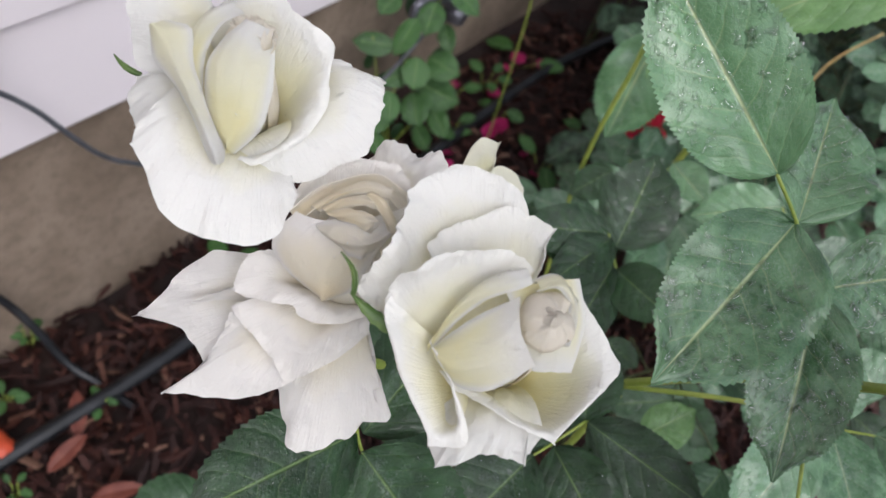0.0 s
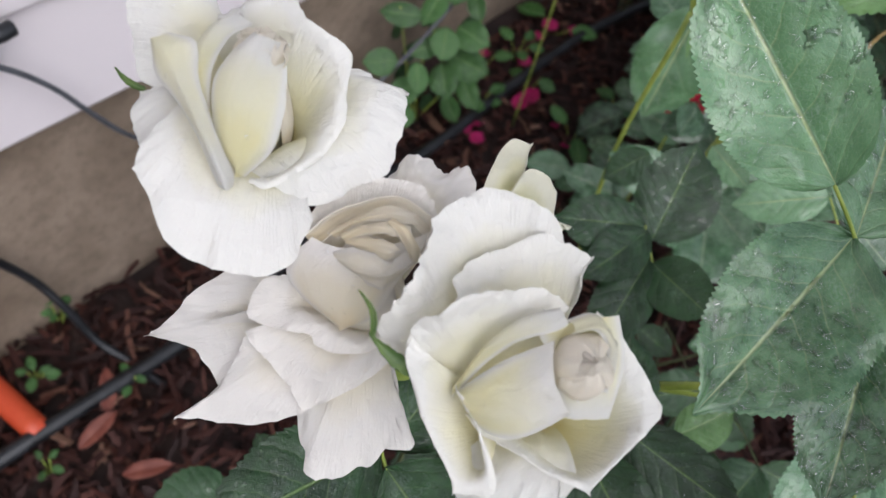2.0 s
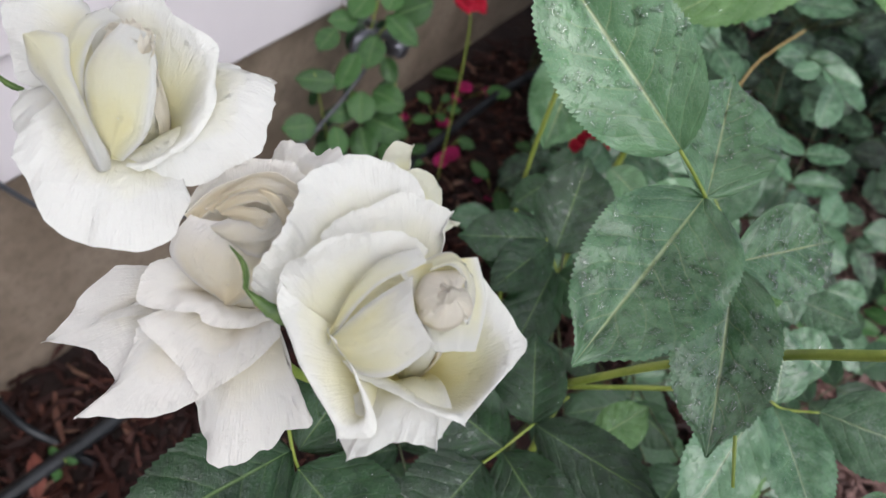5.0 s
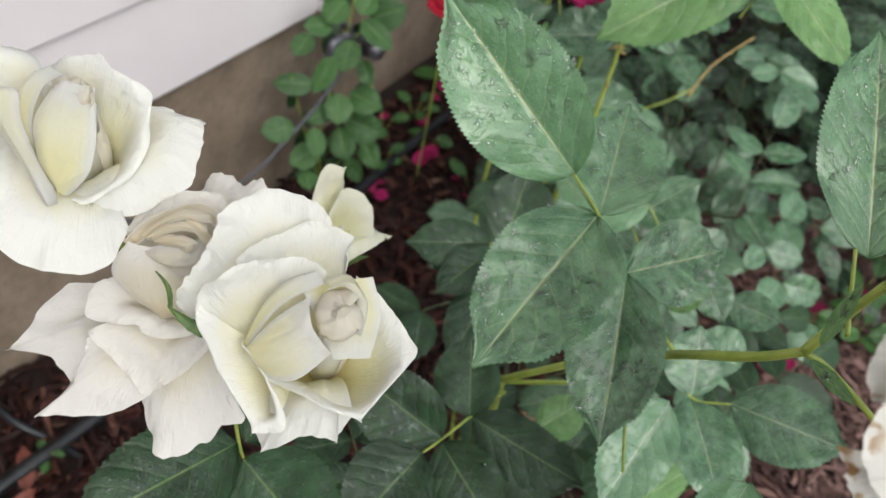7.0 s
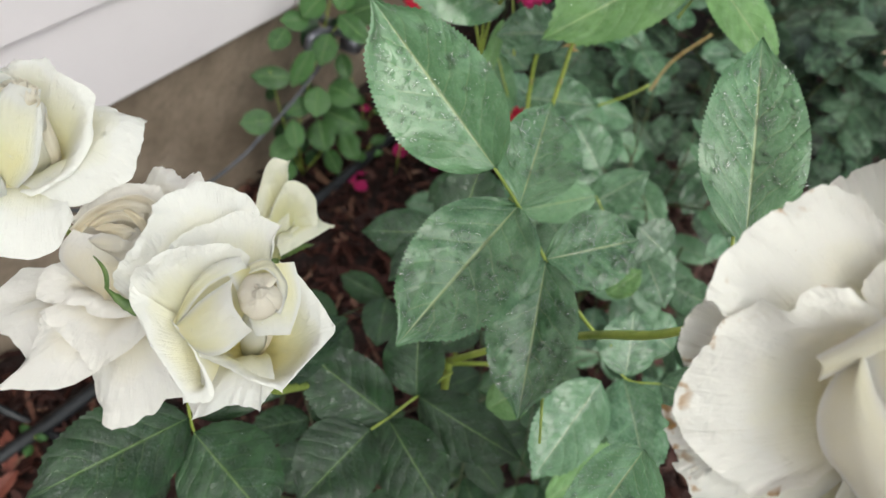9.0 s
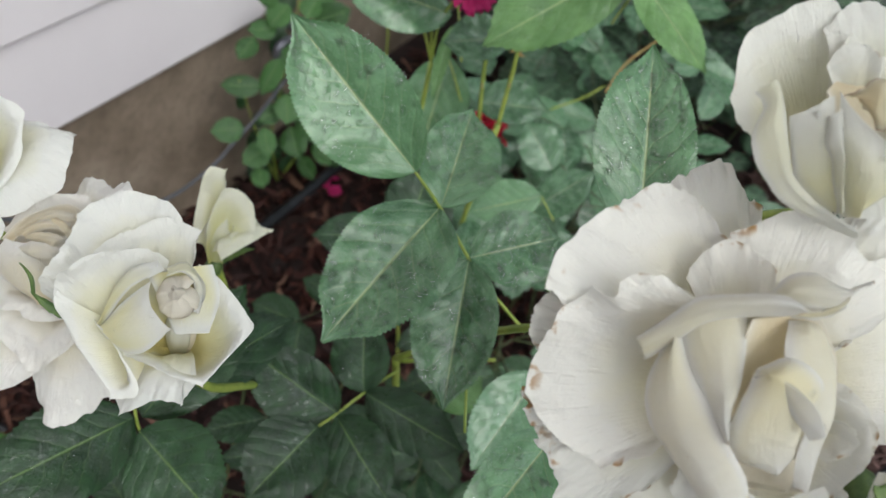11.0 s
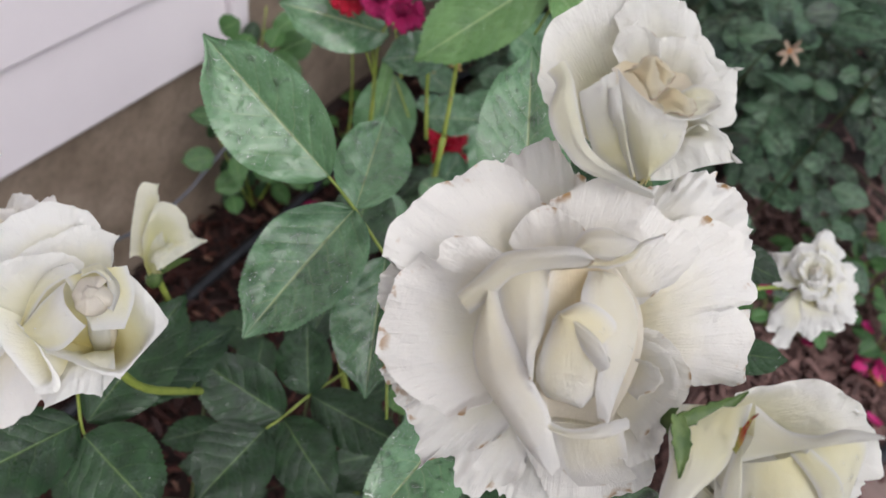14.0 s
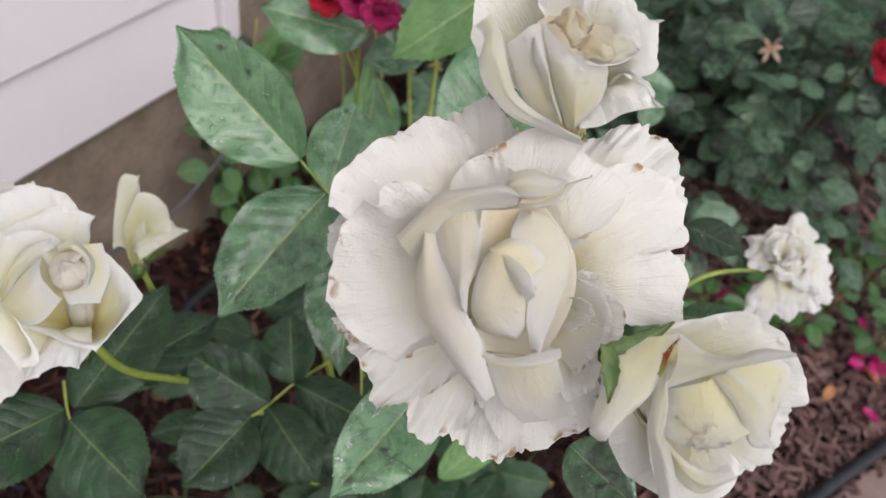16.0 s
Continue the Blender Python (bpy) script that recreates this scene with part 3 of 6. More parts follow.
def shell(ob, one, two, bulge, foot=None, seed=0, ruffle=0.4, name="petal", skin=None, thick=0.0004, pale=0):
    """A petal spanned between its two side edges, from foot to tip (mm), bellied by foot at its foot and by bulge at its tip; pale: all of it in the rim's colour."""
    axis, material, grids = DATA[ob.name]
    a, b = rim_line([Vector(p) / 1000 for p in one], 26), rim_line([Vector(p) / 1000 for p in two], 26)
    belly, low = Vector(bulge) / 1000, Vector(foot or bulge) / 1000
    grid, uv = np.zeros((26, 34, 3)), np.zeros((26, 34, 2))
    for j in range(26):
        v = j / 25
        for i in range(34):
            u = i / 33
            q = a[j].lerp(b[j], u) + low.lerp(belly, v) * (math.sin(math.pi * u) ** 0.8)
            side = abs(2 * u - 1)
            q += Vector((noise.noise((u * 2.1 + seed, v * 1.7, 3)), noise.noise((u * 2.1, v * 1.7 + seed, 5)), noise.noise((u * 3.1, v * 2.7, 7 + seed)))) * 0.0011 * (0.4 + ruffle)
            q += Vector((noise.noise((u * 7 + seed, v * 8, 3)), noise.noise((u * 7, v * 8 + seed, 5)), 0)) * 0.0007 * ruffle * max(side ** 4, v ** 5)
            grid[j, i] = q
            low_v = 0.46 if pale else 0.27
            uv[j, i] = (2 * u - 1, low_v + (1 - low_v) * max(v * v * 0.9 + (0.1 if v > 0.97 else 0), side ** 4))
    n = np.cross(np.gradient(grid, axis=1), np.gradient(grid, axis=0))
    if n[..., 2].mean() < 0:
        grid, uv = grid[:, ::-1].copy(), uv[:, ::-1].copy()
    me, n = sheet_mesh(name, grid, skin or material, thick, uv)
    child = under(new(name, me), ob)
    if skin is None:
        grids.append((grid, n))
    return child


def sepal(ob, root, tip, width, bow=4):
    """A narrow green sepal with a drawn-out tip (mm)."""
    a, b = Vector(root) / 1000, Vector(tip) / 1000
    d = (b - a).normalized()
    side = d.cross(Vector((0, 0, 1))).normalized()
    nrm = side.cross(d)
    grid, uv = np.zeros((14, 5, 3)), np.zeros((14, 5, 2))
    for j in range(14):
        v = j / 13
        w = width / 2000 * (math.sin(math.pi * min(1, 0.22 + v * 0.78)) ** 1.2 + 0.06)
        for i in range(5):
            u = i / 2 - 1
            q = a.lerp(b, v) + side * (w * u * (1 + 0.15 * math.sin(v * 30)) - 0.0002) + nrm * (0.001 * u * u + 0.0) - side * (bow / 1000 * math.sin(math.pi * v) * 0.5) + nrm * (0.001 * math.sin(3 * v))
            grid[j, i] = q
            uv[j, i] = (u, v)
    me, n = sheet_mesh("sepal", grid, SEPAL, 0.0005, uv)
    return tagged(under(new("sepal", me), ob), "green sepal")


def bead(m, size, flat, rings=3, sides=9, wobble=0.0, seed=0):
    """Half a flattened drop of water at the pose m; wobble makes it an uneven blot."""
    verts, faces = [m @ Vector((0, 0, size * flat))], []
    for k in range(1, rings + 1):
        a = math.pi / 2 * k / rings
        for s in range(sides):
            b = 2 * math.pi * s / sides
            r = size * math.sin(a) * (1 + wobble * noise.noise((math.cos(b) * 1.4 + seed, math.sin(b) * 1.4, seed * 0.7)))
            verts.append(m @ Vector((r * math.cos(b), r * math.sin(b), size * flat * math.cos(a) - size * flat * 0.15)))
    faces += [(0, 1 + s, 1 + (s + 1) % sides) for s in range(sides)]
    for k in range(rings - 1):
        o = 1 + k * sides
        faces += [(o + s, o + sides + s, o + sides + (s + 1) % sides, o + (s + 1) % sides) for s in range(sides)]
    return verts, faces


def grid_width(grid):
    return np.linalg.norm(grid[:, 0] - grid[:, -1], axis=1).max()


def drops(parent, grids, count, small, large, seed, long=1.0, turn=None):
    """Beads of rain lying on the upper faces of the given sheets, as one part."""
    rng = np.random.default_rng(seed)
    verts, faces = [], []
    tries = 0
    while count and tries < 4000:
        tries += 1
        grid, n = grids[rng.integers(len(grids))]
        j, i = rng.integers(int(grid.shape[0] * 0.25), grid.shape[0] - 1), rng.integers(1, grid.shape[1] - 1)
        f, g = rng.random(), rng.random()
        q = grid[j, i] * (1 - f) * (1 - g) + grid[min(j + 1, grid.shape[0] - 1), i] * f * (1 - g) + grid[j, min(i + 1, grid.shape[1] - 1)] * (1 - f) * g + grid[min(j + 1, grid.shape[0] - 1), min(i + 1, grid.shape[1] - 1)] * f * g
        up = Vector(n[j, i])
        world_up = (turn @ up) if turn is not None else up
        if world_up.z < 0.25 or np.linalg.norm(grid[j, 0] - grid[j, -1]) < 0.4 * grid_width(grid) * rng.random() ** 0.3:
            continue
        size = small + (large - small) * rng.random() ** 3
        m = Matrix.Translation(Vector(q)) @ up.to_track_quat("Z", "Y").to_matrix().to_4x4() @ Matrix.Rotation(rng.uniform(0, 6.3), 4, "Z") @ Matrix.Diagonal((1 + rng.random() * long, 1, 1, 1))
        big = (size - small) / max(1e-9, large - small)
        v, fs = bead(m, size, rng.uniform(0.55, 0.85) * (1 - 0.35 * big), wobble=0.25 + 0.9 * big * min(1.0, long), seed=rng.uniform(0, 50))
        faces += [tuple(len(verts) + k for k in f_) for f_ in fs]
        verts += v
        count -= 1
    if verts:
        ob = new("rainwater", mesh("rainwater", verts, faces, WATER))
        ob.parent = parent
        tagged(ob, "clear beads of rain", kind="stuff")


BUSH = tagged(new("rose_bush"), "white rose bush with wet dark green leaves", "rose bush")
BUSH.empty_display_size = 0.01
BUSH.location = (0.30, 0.42, GROUND)
bpy.context.view_layer.update()


def bush_part(ob, parent=None):
    """Hangs a part built in world places under the bush or one of its stalks."""
    ob.parent = parent or BUSH
    if parent is None:
        ob.matrix_parent_inverse = Matrix.Translation((-BUSH.location.x, -BUSH.location.y, -BUSH.location.z))
    return ob


def cane(points, radius, name="cane", taper=0.8, thorns=0, material=None):
    v, f = tube(points, radius / 1000, 8, 8, taper, 0.1)
    ob = bush_part(new(name, mesh(name, v, f, material or STEM)))
    line = curve_points(points, 8)
    rng = random.Random(len(points) + int(radius * 100))
    for k in range(thorns):
        i = rng.randrange(1, len(line) - 1)
        d = (line[i + 1] - line[i - 1]).normalized()
        side = d.orthogonal().normalized()
        side = Matrix.Rotation(rng.uniform(0, 6.28), 3, d) @ side
        q = line[i]
        bm = bmesh.new()
        bmesh.ops.create_cone(bm, cap_ends=True, segments=6, radius1=0.0022, radius2=0.0001, depth=0.009)
        bmesh.ops.scale(bm, vec=(0.6, 1.5, 1), verts=bm.verts)
        m = Matrix.Translation(q + side * (radius / 1000 + 0.003) - d * 0.001) @ (side - d * 0.35).to_track_quat("Z", "Y").to_matrix().to_4x4()
        bmesh.ops.transform(bm, matrix=m, verts=bm.verts)
        th = part("thorn", bm, THORN, None, "brown thorn", True)
        th.parent = ob
    return ob


def leaf_stalk(points, radius):
    v, f = tube(points, radius / 1000, 6, 8, 0.75)
    return bush_part(new("leaf_stalk", mesh("leaf_stalk", v, f, STEM)))


def leaf_grid(base, tip, width, face, nu, nv, fold, droop, seed, teeth=True):
    """A rose leaflet: round foot, widest below its middle, drawn-out tip, quilted between the side veins."""
    a, b = Vector(base), Vector(tip)
    d = b - a
    length = d.length
    d.normalize()
    side = d.cross(Vector(face)).normalized()
    nrm = side.cross(d).normalized()
    skew = 0.10 * math.sin(seed * 2.3)
    grid, uv = np.zeros((nv, nu, 3)), np.zeros((nv, nu, 2))
    for j in range(nv):
        v = j / (nv - 1)
        half = width / 2 * math.sin(math.pi * v ** 0.84) ** 0.66
        if v > 0.80:
            half *= 1 - 0.62 * math.sin((v - 0.80) / 0.20 * math.pi / 2) ** 1.5
        for i in range(nu):
            u = 2 * i / (nu - 1) - 1
            s = abs(u)
            h = half * (1 + skew * (1 if u > 0 else -1))
            along = length * v
            if teeth and s > 0.99 and 0 < j < nv - 1:
                h *= 1.02 if j % 2 else 0.978
                along += length / nv * (0.7 if j % 2 else 0.0)
            wave = 0.07 * width * noise.noise((v * 2.6 + seed * 3.7, u * 1.1, seed)) + 0.05 * width * noise.noise((v * 6 + seed, u * 1.6, seed * 2))
            up = fold * s * half - droop * length * (v - 0.5) ** 2 + droop * length * 0.25 + wave * s ** 1.2
            up += 0.05 * half * (1 - (2 * s - 1) ** 2)
            if nv > 50:
                up += 0.006 * width * math.sin(math.pi * (7 * v - 2 * s + 0.4 * math.sin(seed + 3 * v))) ** 2 * min(1, s * 5) * (1 - s ** 4) * math.sin(math.pi * v) ** 0.5
            grid[j, i] = a + d * along + side * (h * u) + nrm * up
            uv[j, i] = (u, v)
    return grid, uv


LEAF_COUNT = [0]


def leaflet(parent, base, tip, width, near=0, face=None, fold=0.10, droop=0.06, material=None):
    """One toothed leaflet from base to tip (metres), width in mm."""
    LEAF_COUNT[0] += 1
    k = LEAF_COUNT[0]
    rng = random.Random(k)
    face = face or ((-0.25, -0.63, 0.72) if near else (-0.14, -0.62, 0.76))
    tilt = Vector(face) + Vector((rng.uniform(-0.16, 0.16), rng.uniform(-0.15, 0.15), 0))
    grid, uv = leaf_grid(base, tip, width / 1000, tilt, 25 if near else 13, 91 if near else 46, fold + rng.uniform(-0.08, 0.12) + 0.22 * near, droop + rng.uniform(-0.05, 0.08), k * 1.7)
    me, n = sheet_mesh("leaflet", grid, material or LEAF, 0.0004, uv)
    ob = bush_part(new("leaflet", me), parent)
    if near:
        drops(ob, [(grid, n)], 330, 0.0004, 0.0018, k, 1.3)
    else:
        drops(ob, [(grid, n)], 26, 0.0004, 0.0013, k, 0.9)
    return ob


# ---- the white roses ----
rose_a = rose(pose(-0.0375, 0.2365, 0.8410, 42.9, -11.3, 0.2), (18, 54, 48), bud=14, name='white_rose', label='white rose with a tall cream bud and drooping outer petals')
petal(rose_a, [(-21, 33, 42), (-30, 37, 42), (-32, 51, 46), (-32, 62, 48), (-28, 70, 50), (-18, 73, 46), (-10, 71, 40), (-6, 65, 34)], curl=1, seed=1, ruffle=0.8)
petal(rose_a, [(-11, 58, 38), (0, 63, 40), (13, 67, 42), (24, 69, 42), (29, 62, 40)], curl=1, seed=8, ruffle=0.7)
petal(rose_a, [(41, 48, 22), (50, 46, 20), (65, 41, 20), (65, 41, 20), (65, 32, 24), (63, 22, 27), (62, 11, 31), (51, 4, 34), (42, -2, 37), (34, -4, 40), (14, -1, 43)], curl=0.8, seed=3, ruffle=1.4)
petal(rose_a, [(-23, 33, 44), (-31, 29, 43), (-32, 20, 44), (-27, 13, 47), (-20, 11, 49), (-14, 17, 50)], curl=1.5, seed=5, ruffle=0.6)
petal(rose_a, [(-14, 25, 54), (-19, 16, 57), (-22, 5, 61), (-22, 5, 61), (-16, -4, 62), (-12, -13, 62), (-8, -20, 61), (1, -26, 58), (12, -28, 55), (21, -29, 52), (30, -25, 48), (33, -18, 44), (36, -8, 41), (32, -3, 41)], curl=-1, seed=6, ruffle=1.2)
petal(rose_a, [(25, 64, 40), (34, 59, 38), (45, 52, 36), (45, 42, 37), (45, 28, 39), (39, 15, 43), (28, 6, 46), (20, 1, 48), (14, 4, 48)], curl=1, seed=2, ruffle=0.7, out=(8, 4, 10))
shell(rose_a, [(-6, 26, 48), (-7, 39, 51), (-4, 48, 53), (2, 55, 54), (11, 59, 53)], [(0, 27, 51), (1, 39, 54), (5, 47, 57), (9, 52, 58), (15, 56, 56)], (-1, 1, 5), seed=18, ruffle=0.3)
shell(rose_a, [(12, 5, 46), (4, 14, 51), (2, 26, 54), (3, 37, 57), (9, 46, 59), (16, 53, 58)], [(12, 5, 46), (21, 14, 47), (25, 26, 49), (26, 37, 50), (26, 46, 51), (27, 51, 52)], (0, -1, 9), foot=(0, 0, 10), seed=20, ruffle=0.3)
shell(rose_a, [(-18, 46, 58), (-16, 37, 59), (-9, 30, 60), (-2, 19, 59), (5, 2, 54), (7, 0, 52)], [(-12, 51, 58), (-3, 49, 58), (-1, 38, 60), (2, 29, 60), (6, 18, 59), (11, 6, 55), (10, 1, 52)], (1, 0, 6), foot=(0, 0, 6), seed=4, ruffle=0.4, pale=1)
heart(rose_a, (20, 54, 58), (2, 14, 8), 9, 4, 0.3)
sepal(rose_a, (-28, 33, 40), (-38, 40, 42), 1.8, bow=2)
rose_b = rose(pose(0.0186, 0.1971, 0.8033, 38.7, -12.7, 5.0), (14, 45, 50), bud=16, shut=.5, name='white_rose', label='blush-centred white rose with pointed outer petals hanging open', blush=1)
petal(rose_b, [(15, 70, 22), (22, 75, 22), (31, 76, 22), (38, 70, 23), (38, 70, 23), (46, 72, 24), (50, 62, 30), (46, 55, 34)], curl=1, seed=7, ruffle=1.2)
petal(rose_b, [(-15, 50, 42), (-4, 61, 41), (8, 67, 40), (19, 66, 40), (30, 63, 42), (34, 54, 44), (34, 45, 46)], curl=0.8, seed=8, ruffle=0.8, out=(0, 8, 5))
petal(rose_b, [(-52, 30, 16), (-68, 21, 8), (-81, 9, 2), (-95, -1, -6), (-95, -1, -6), (-76, -5, -6), (-66, -13, -4), (-58, -22, 0), (-46, 2, 14)], curl=0.5, seed=12, ruffle=0.7, rise=0.4)
petal(rose_b, [(-68, 5, 8), (-55, 11, 12), (-40, 12, 18), (-38, 3, 18)], curl=1, seed=13, ruffle=0.6, rise=0.4)
petal(rose_b, [(-30, -34, -3), (-27, -48, -5), (-24, -60, -5), (-15, -62, -5), (2, -57, -5), (12, -49, -2), (22, -48, 0), (24, -42, 0), (18, -40, 2), (16, -30, 4), (17, -17, 8)], curl=0.6, seed=16, ruffle=1.2, rise=0.4)
petal(rose_b, [(-46, 3, 16), (-51, -8, 10), (-66, -24, 5), (-79, -34, 2), (-79, -34, 2), (-57, -36, 2), (-42, -37, 4), (-27, -32, 8), (-12, -24, 12), (3, -16, 16), (15, -6, 20)], curl=0.7, seed=15, ruffle=0.8, rise=0.4)
petal(rose_b, [(-44, 6, 22), (-35, -6, 20), (-25, -21, 16), (-21, -27, 14), (-6, -18, 18), (8, -10, 20), (17, 0, 24)], curl=1, seed=14, ruffle=0.8, rise=0.4)
petal(rose_b, [(-24, 30, 38), (-34, 26, 35), (-39, 16, 33), (-37, 12, 33), (-24, 9, 36), (-14, 8, 38), (-11, 3, 38), (-3, 0, 36), (7, 0, 33), (16, 5, 31)], curl=1.6, seed=10, ruffle=1.0, rise=0.4)
shell(rose_b, [(-3, 10, 30), (-15, 20, 37), (-21, 30, 43), (-18, 38, 48), (-10, 45, 52)], [(-1, 9, 30), (10, 14, 34), (19, 27, 43), (28, 38, 48), (32, 47, 49)], (0, -5, 5), foot=(0, 0, 11), seed=9, ruffle=0.4)
shell(rose_b, [(-13, 45, 49), (-2, 54, 50), (10, 58, 49), (22, 59, 48), (33, 52, 47)], [(-9, 41, 50), (0, 48, 52), (11, 52, 52), (22, 52, 50), (31, 44, 48)], (0, -1, -3), seed=19, ruffle=0.4, skin=PETAL_HEART, name='inner_petal')
shell(rose_b, [(-4, 46, 53), (8, 52, 56), (18, 56, 55), (28, 53, 51)], [(0, 44, 55), (9, 49, 59), (19, 51, 59), (28, 49, 54)], (0, 1, 3), seed=31, ruffle=0.9, skin=PETAL_HEART, name='inner_petal')
shell(rose_b, [(0, 45, 56), (10, 49, 60), (19, 50, 60), (27, 48, 55)], [(4, 43, 57), (12, 46, 61), (20, 46, 61), (26, 43, 57)], (0, 1, 3), seed=32, ruffle=0.9, skin=PETAL_HEART, name='inner_petal')
shell(rose_b, [(2, 44, 57), (11, 45, 61), (19, 44, 62), (22, 41, 60)], [(7, 41, 57), (13, 40, 60), (18, 36, 60), (21, 38, 59)], (0, 0, 3), seed=33, ruffle=0.9, skin=PETAL_HEART, name='inner_petal')
shell(rose_b, [(19, 52, 59), (24, 49, 59), (28, 43, 56), (30, 38, 51)], [(17, 50, 61), (21, 46, 62), (24, 41, 59), (25, 35, 53)], (1, 0, 3), seed=34, ruffle=0.9, skin=PETAL_HEART, name='inner_petal')
shell(rose_b, [(-2, 40, 54), (7, 41, 57), (15, 40, 59), (19, 36, 58), (27, 41, 52)], [(3, 35, 53), (9, 29, 54), (15, 26, 54), (18, 28, 53), (26, 36, 49)], (0, -1, 4), seed=35, ruffle=1.4, pale=1)
rose_c = rose(pose(0.0836, 0.1616, 0.8245, 38.7, -12.7, 5.0), (18, 30, 38), bud=8, shut=.5, name='white_rose', label='half-open white rose with a cream cup and pink-tinged heart', blush=.6)
petal(rose_c, [(-49, 42, 48), (-45, 50, 54), (-38, 56, 55), (-34, 64, 49), (-32, 73, 42), (-29, 82, 36), (-19, 87, 31), (-13, 90, 29), (-5, 89, 27), (7, 84, 24), (13, 78, 22), (15, 71, 21)], curl=1.2, seed=21, ruffle=1.5, out=(-6, 4, 0))
petal(rose_c, [(-23, 53, 46), (-21, 62, 41), (-15, 67, 35), (-5, 70, 31), (7, 74, 27), (18, 70, 24), (25, 66, 22), (25, 66, 22), (21, 56, 25)], curl=0.8, seed=22, ruffle=1.1, out=(0, 6, 2))
petal(rose_c, [(-24, -6, 30), (-24, -15, 32), (-21, -22, 36), (-21, -22, 36), (-10, -19, 37), (-1, -17, 38), (11, -20, 41), (11, -20, 41), (18, -11, 36)], curl=-0.6, seed=28, ruffle=1.2)
petal(rose_c, [(-38, 33, 56), (-35, 44, 62), (-30, 50, 66), (-23, 53, 66), (-13, 57, 62), (-3, 58, 57), (8, 55, 52), (14, 51, 47)], curl=1.2, seed=23, ruffle=1, out=(-13, 6, 6))
petal(rose_c, [(-35, 42, 60), (-38, 35, 58), (-36, 22, 51), (-33, 10, 46), (-27, -3, 42), (-24, -14, 40), (-24, -14, 40), (-11, -14, 40), (-10, -5, 42), (-17, 14, 48), (-24, 26, 52)], curl=1.6, seed=24, ruffle=0.7, out=(-11, -2, 12))
petal(rose_c, [(-20, 14, 40), (-14, 7, 41), (-4, 2, 42), (6, -4, 43), (22, -12, 42), (22, -12, 42), (35, 0, 36), (47, 11, 31), (48, 15, 30), (48, 15, 30), (40, 30, 30), (32, 42, 32), (25, 48, 35)], curl=0.6, seed=25, ruffle=0.7, out=(8, -5, 8))
shell(rose_c, [(-24, 20, 41), (-17, 33, 46), (-9, 42, 50), (0, 49, 53), (11, 51, 51)], [(-21, 23, 43), (-13, 32, 47), (-3, 40, 52), (9, 44, 55), (13, 46, 53)], (-1, 2, 3), seed=26, ruffle=0.3)
shell(rose_c, [(-22, 23, 44), (-15, 29, 48), (-4, 36, 53), (8, 42, 58)], [(-21, 19, 41), (-14, 9, 43), (-2, 8, 48), (14, 18, 55)], (-3, -1, 6), foot=(0, 0, 6), seed=27, ruffle=0.3)
shell(rose_c, [(12, 47, 50), (22, 49, 48), (28, 40, 44), (29, 33, 43), (25, 23, 45)], [(14, 43, 54), (21, 44, 53), (25, 39, 51), (25, 34, 50), (22, 25, 50)], (2, 0, 3), seed=29, ruffle=0.4, pale=1)
shell(rose_c, [(3, 45, 48), (8, 33, 48), (13, 15, 47)], [(32, 47, 36), (34, 31, 36), (28, 13, 41)], (0, 0, 3), seed=36, ruffle=0.2)
heart(rose_c, (20, 36, 65), (3, 8, 26), 12, 3, 0.93)
sepal(rose_c, (-33, 28, 48), (-50, 43, 52), 4.5, bow=2)
sepal(rose_c, (-49, 42, 52), (-53, 57, 54), 1.5, bow=-5)
rose_d = rose(pose(0.0807, 0.3010, 0.7411, 43.0, -10.5, -2.3), (16, 41, 27), bud=12, name='white_rose', label='small greenish-yellow rose just opening', blush=-1)
petal(rose_d, [(-13, 11, 17), (-2, 49, 33), (6, 65, 38), (17, 64, 35), (17, 64, 35), (13, 41, 26)], curl=1, seed=31)
petal(rose_d, [(5, 25, 38), (14, 48, 38), (23, 51, 33), (33, 41, 25), (35, 23, 19)], curl=.5, seed=32, out=(0, 0, 14))
petal(rose_d, [(11, 1, 26), (29, 12, 22), (43, 22, 10), (43, 22, 10), (37, 25, 8), (30, 32, 7)], curl=1, seed=33)
sepal(rose_d, (7, 0, 6), (30, 9, 6), 6)
rose_g = rose(pose(0.3066, 0.0707, 0.9762, 45.3, -7.9, -4.6), (-5, 9, 33), bud=17, shut=.6, worn=1, name='white_rose', label='large fully open white rose with browned petal edges')
petal(rose_g, [(-35, 68, 8), (-32, 72, 8), (-28, 76, 8), (-19, 81, 8), (-11, 83, 8), (-4, 73, 10), (2, 67, 12)], curl=1, seed=43, ruffle=1.2)
petal(rose_g, [(26, 64, 14), (40, 69, 12), (54, 74, 10), (59, 68, 10), (66, 62, 10), (67, 54, 12), (69, 47, 14), (71, 35, 14)], curl=1, seed=46, ruffle=2.1)
petal(rose_g, [(70, 16, 10), (70, -3, 8), (70, -14, 8), (56, -15, 8)], curl=1, seed=47)
petal(rose_g, [(-30, -64, -2), (-20, -72, -4), (-10, -74, -5), (2, -74, -5), (8, -70, -4), (29, -61, 0)], curl=1, seed=49, ruffle=2.1)
petal(rose_g, [(-72, 34, 25), (-78, 27, 25), (-79, 18, 24), (-76, 12, 24)], curl=1, seed=52, ruffle=1)
petal(rose_g, [(-80, -5, 18), (-78, -12, 16), (-73, -21, 14), (-67, -26, 14), (-61, -22, 15)], curl=1, seed=51, ruffle=2.25)
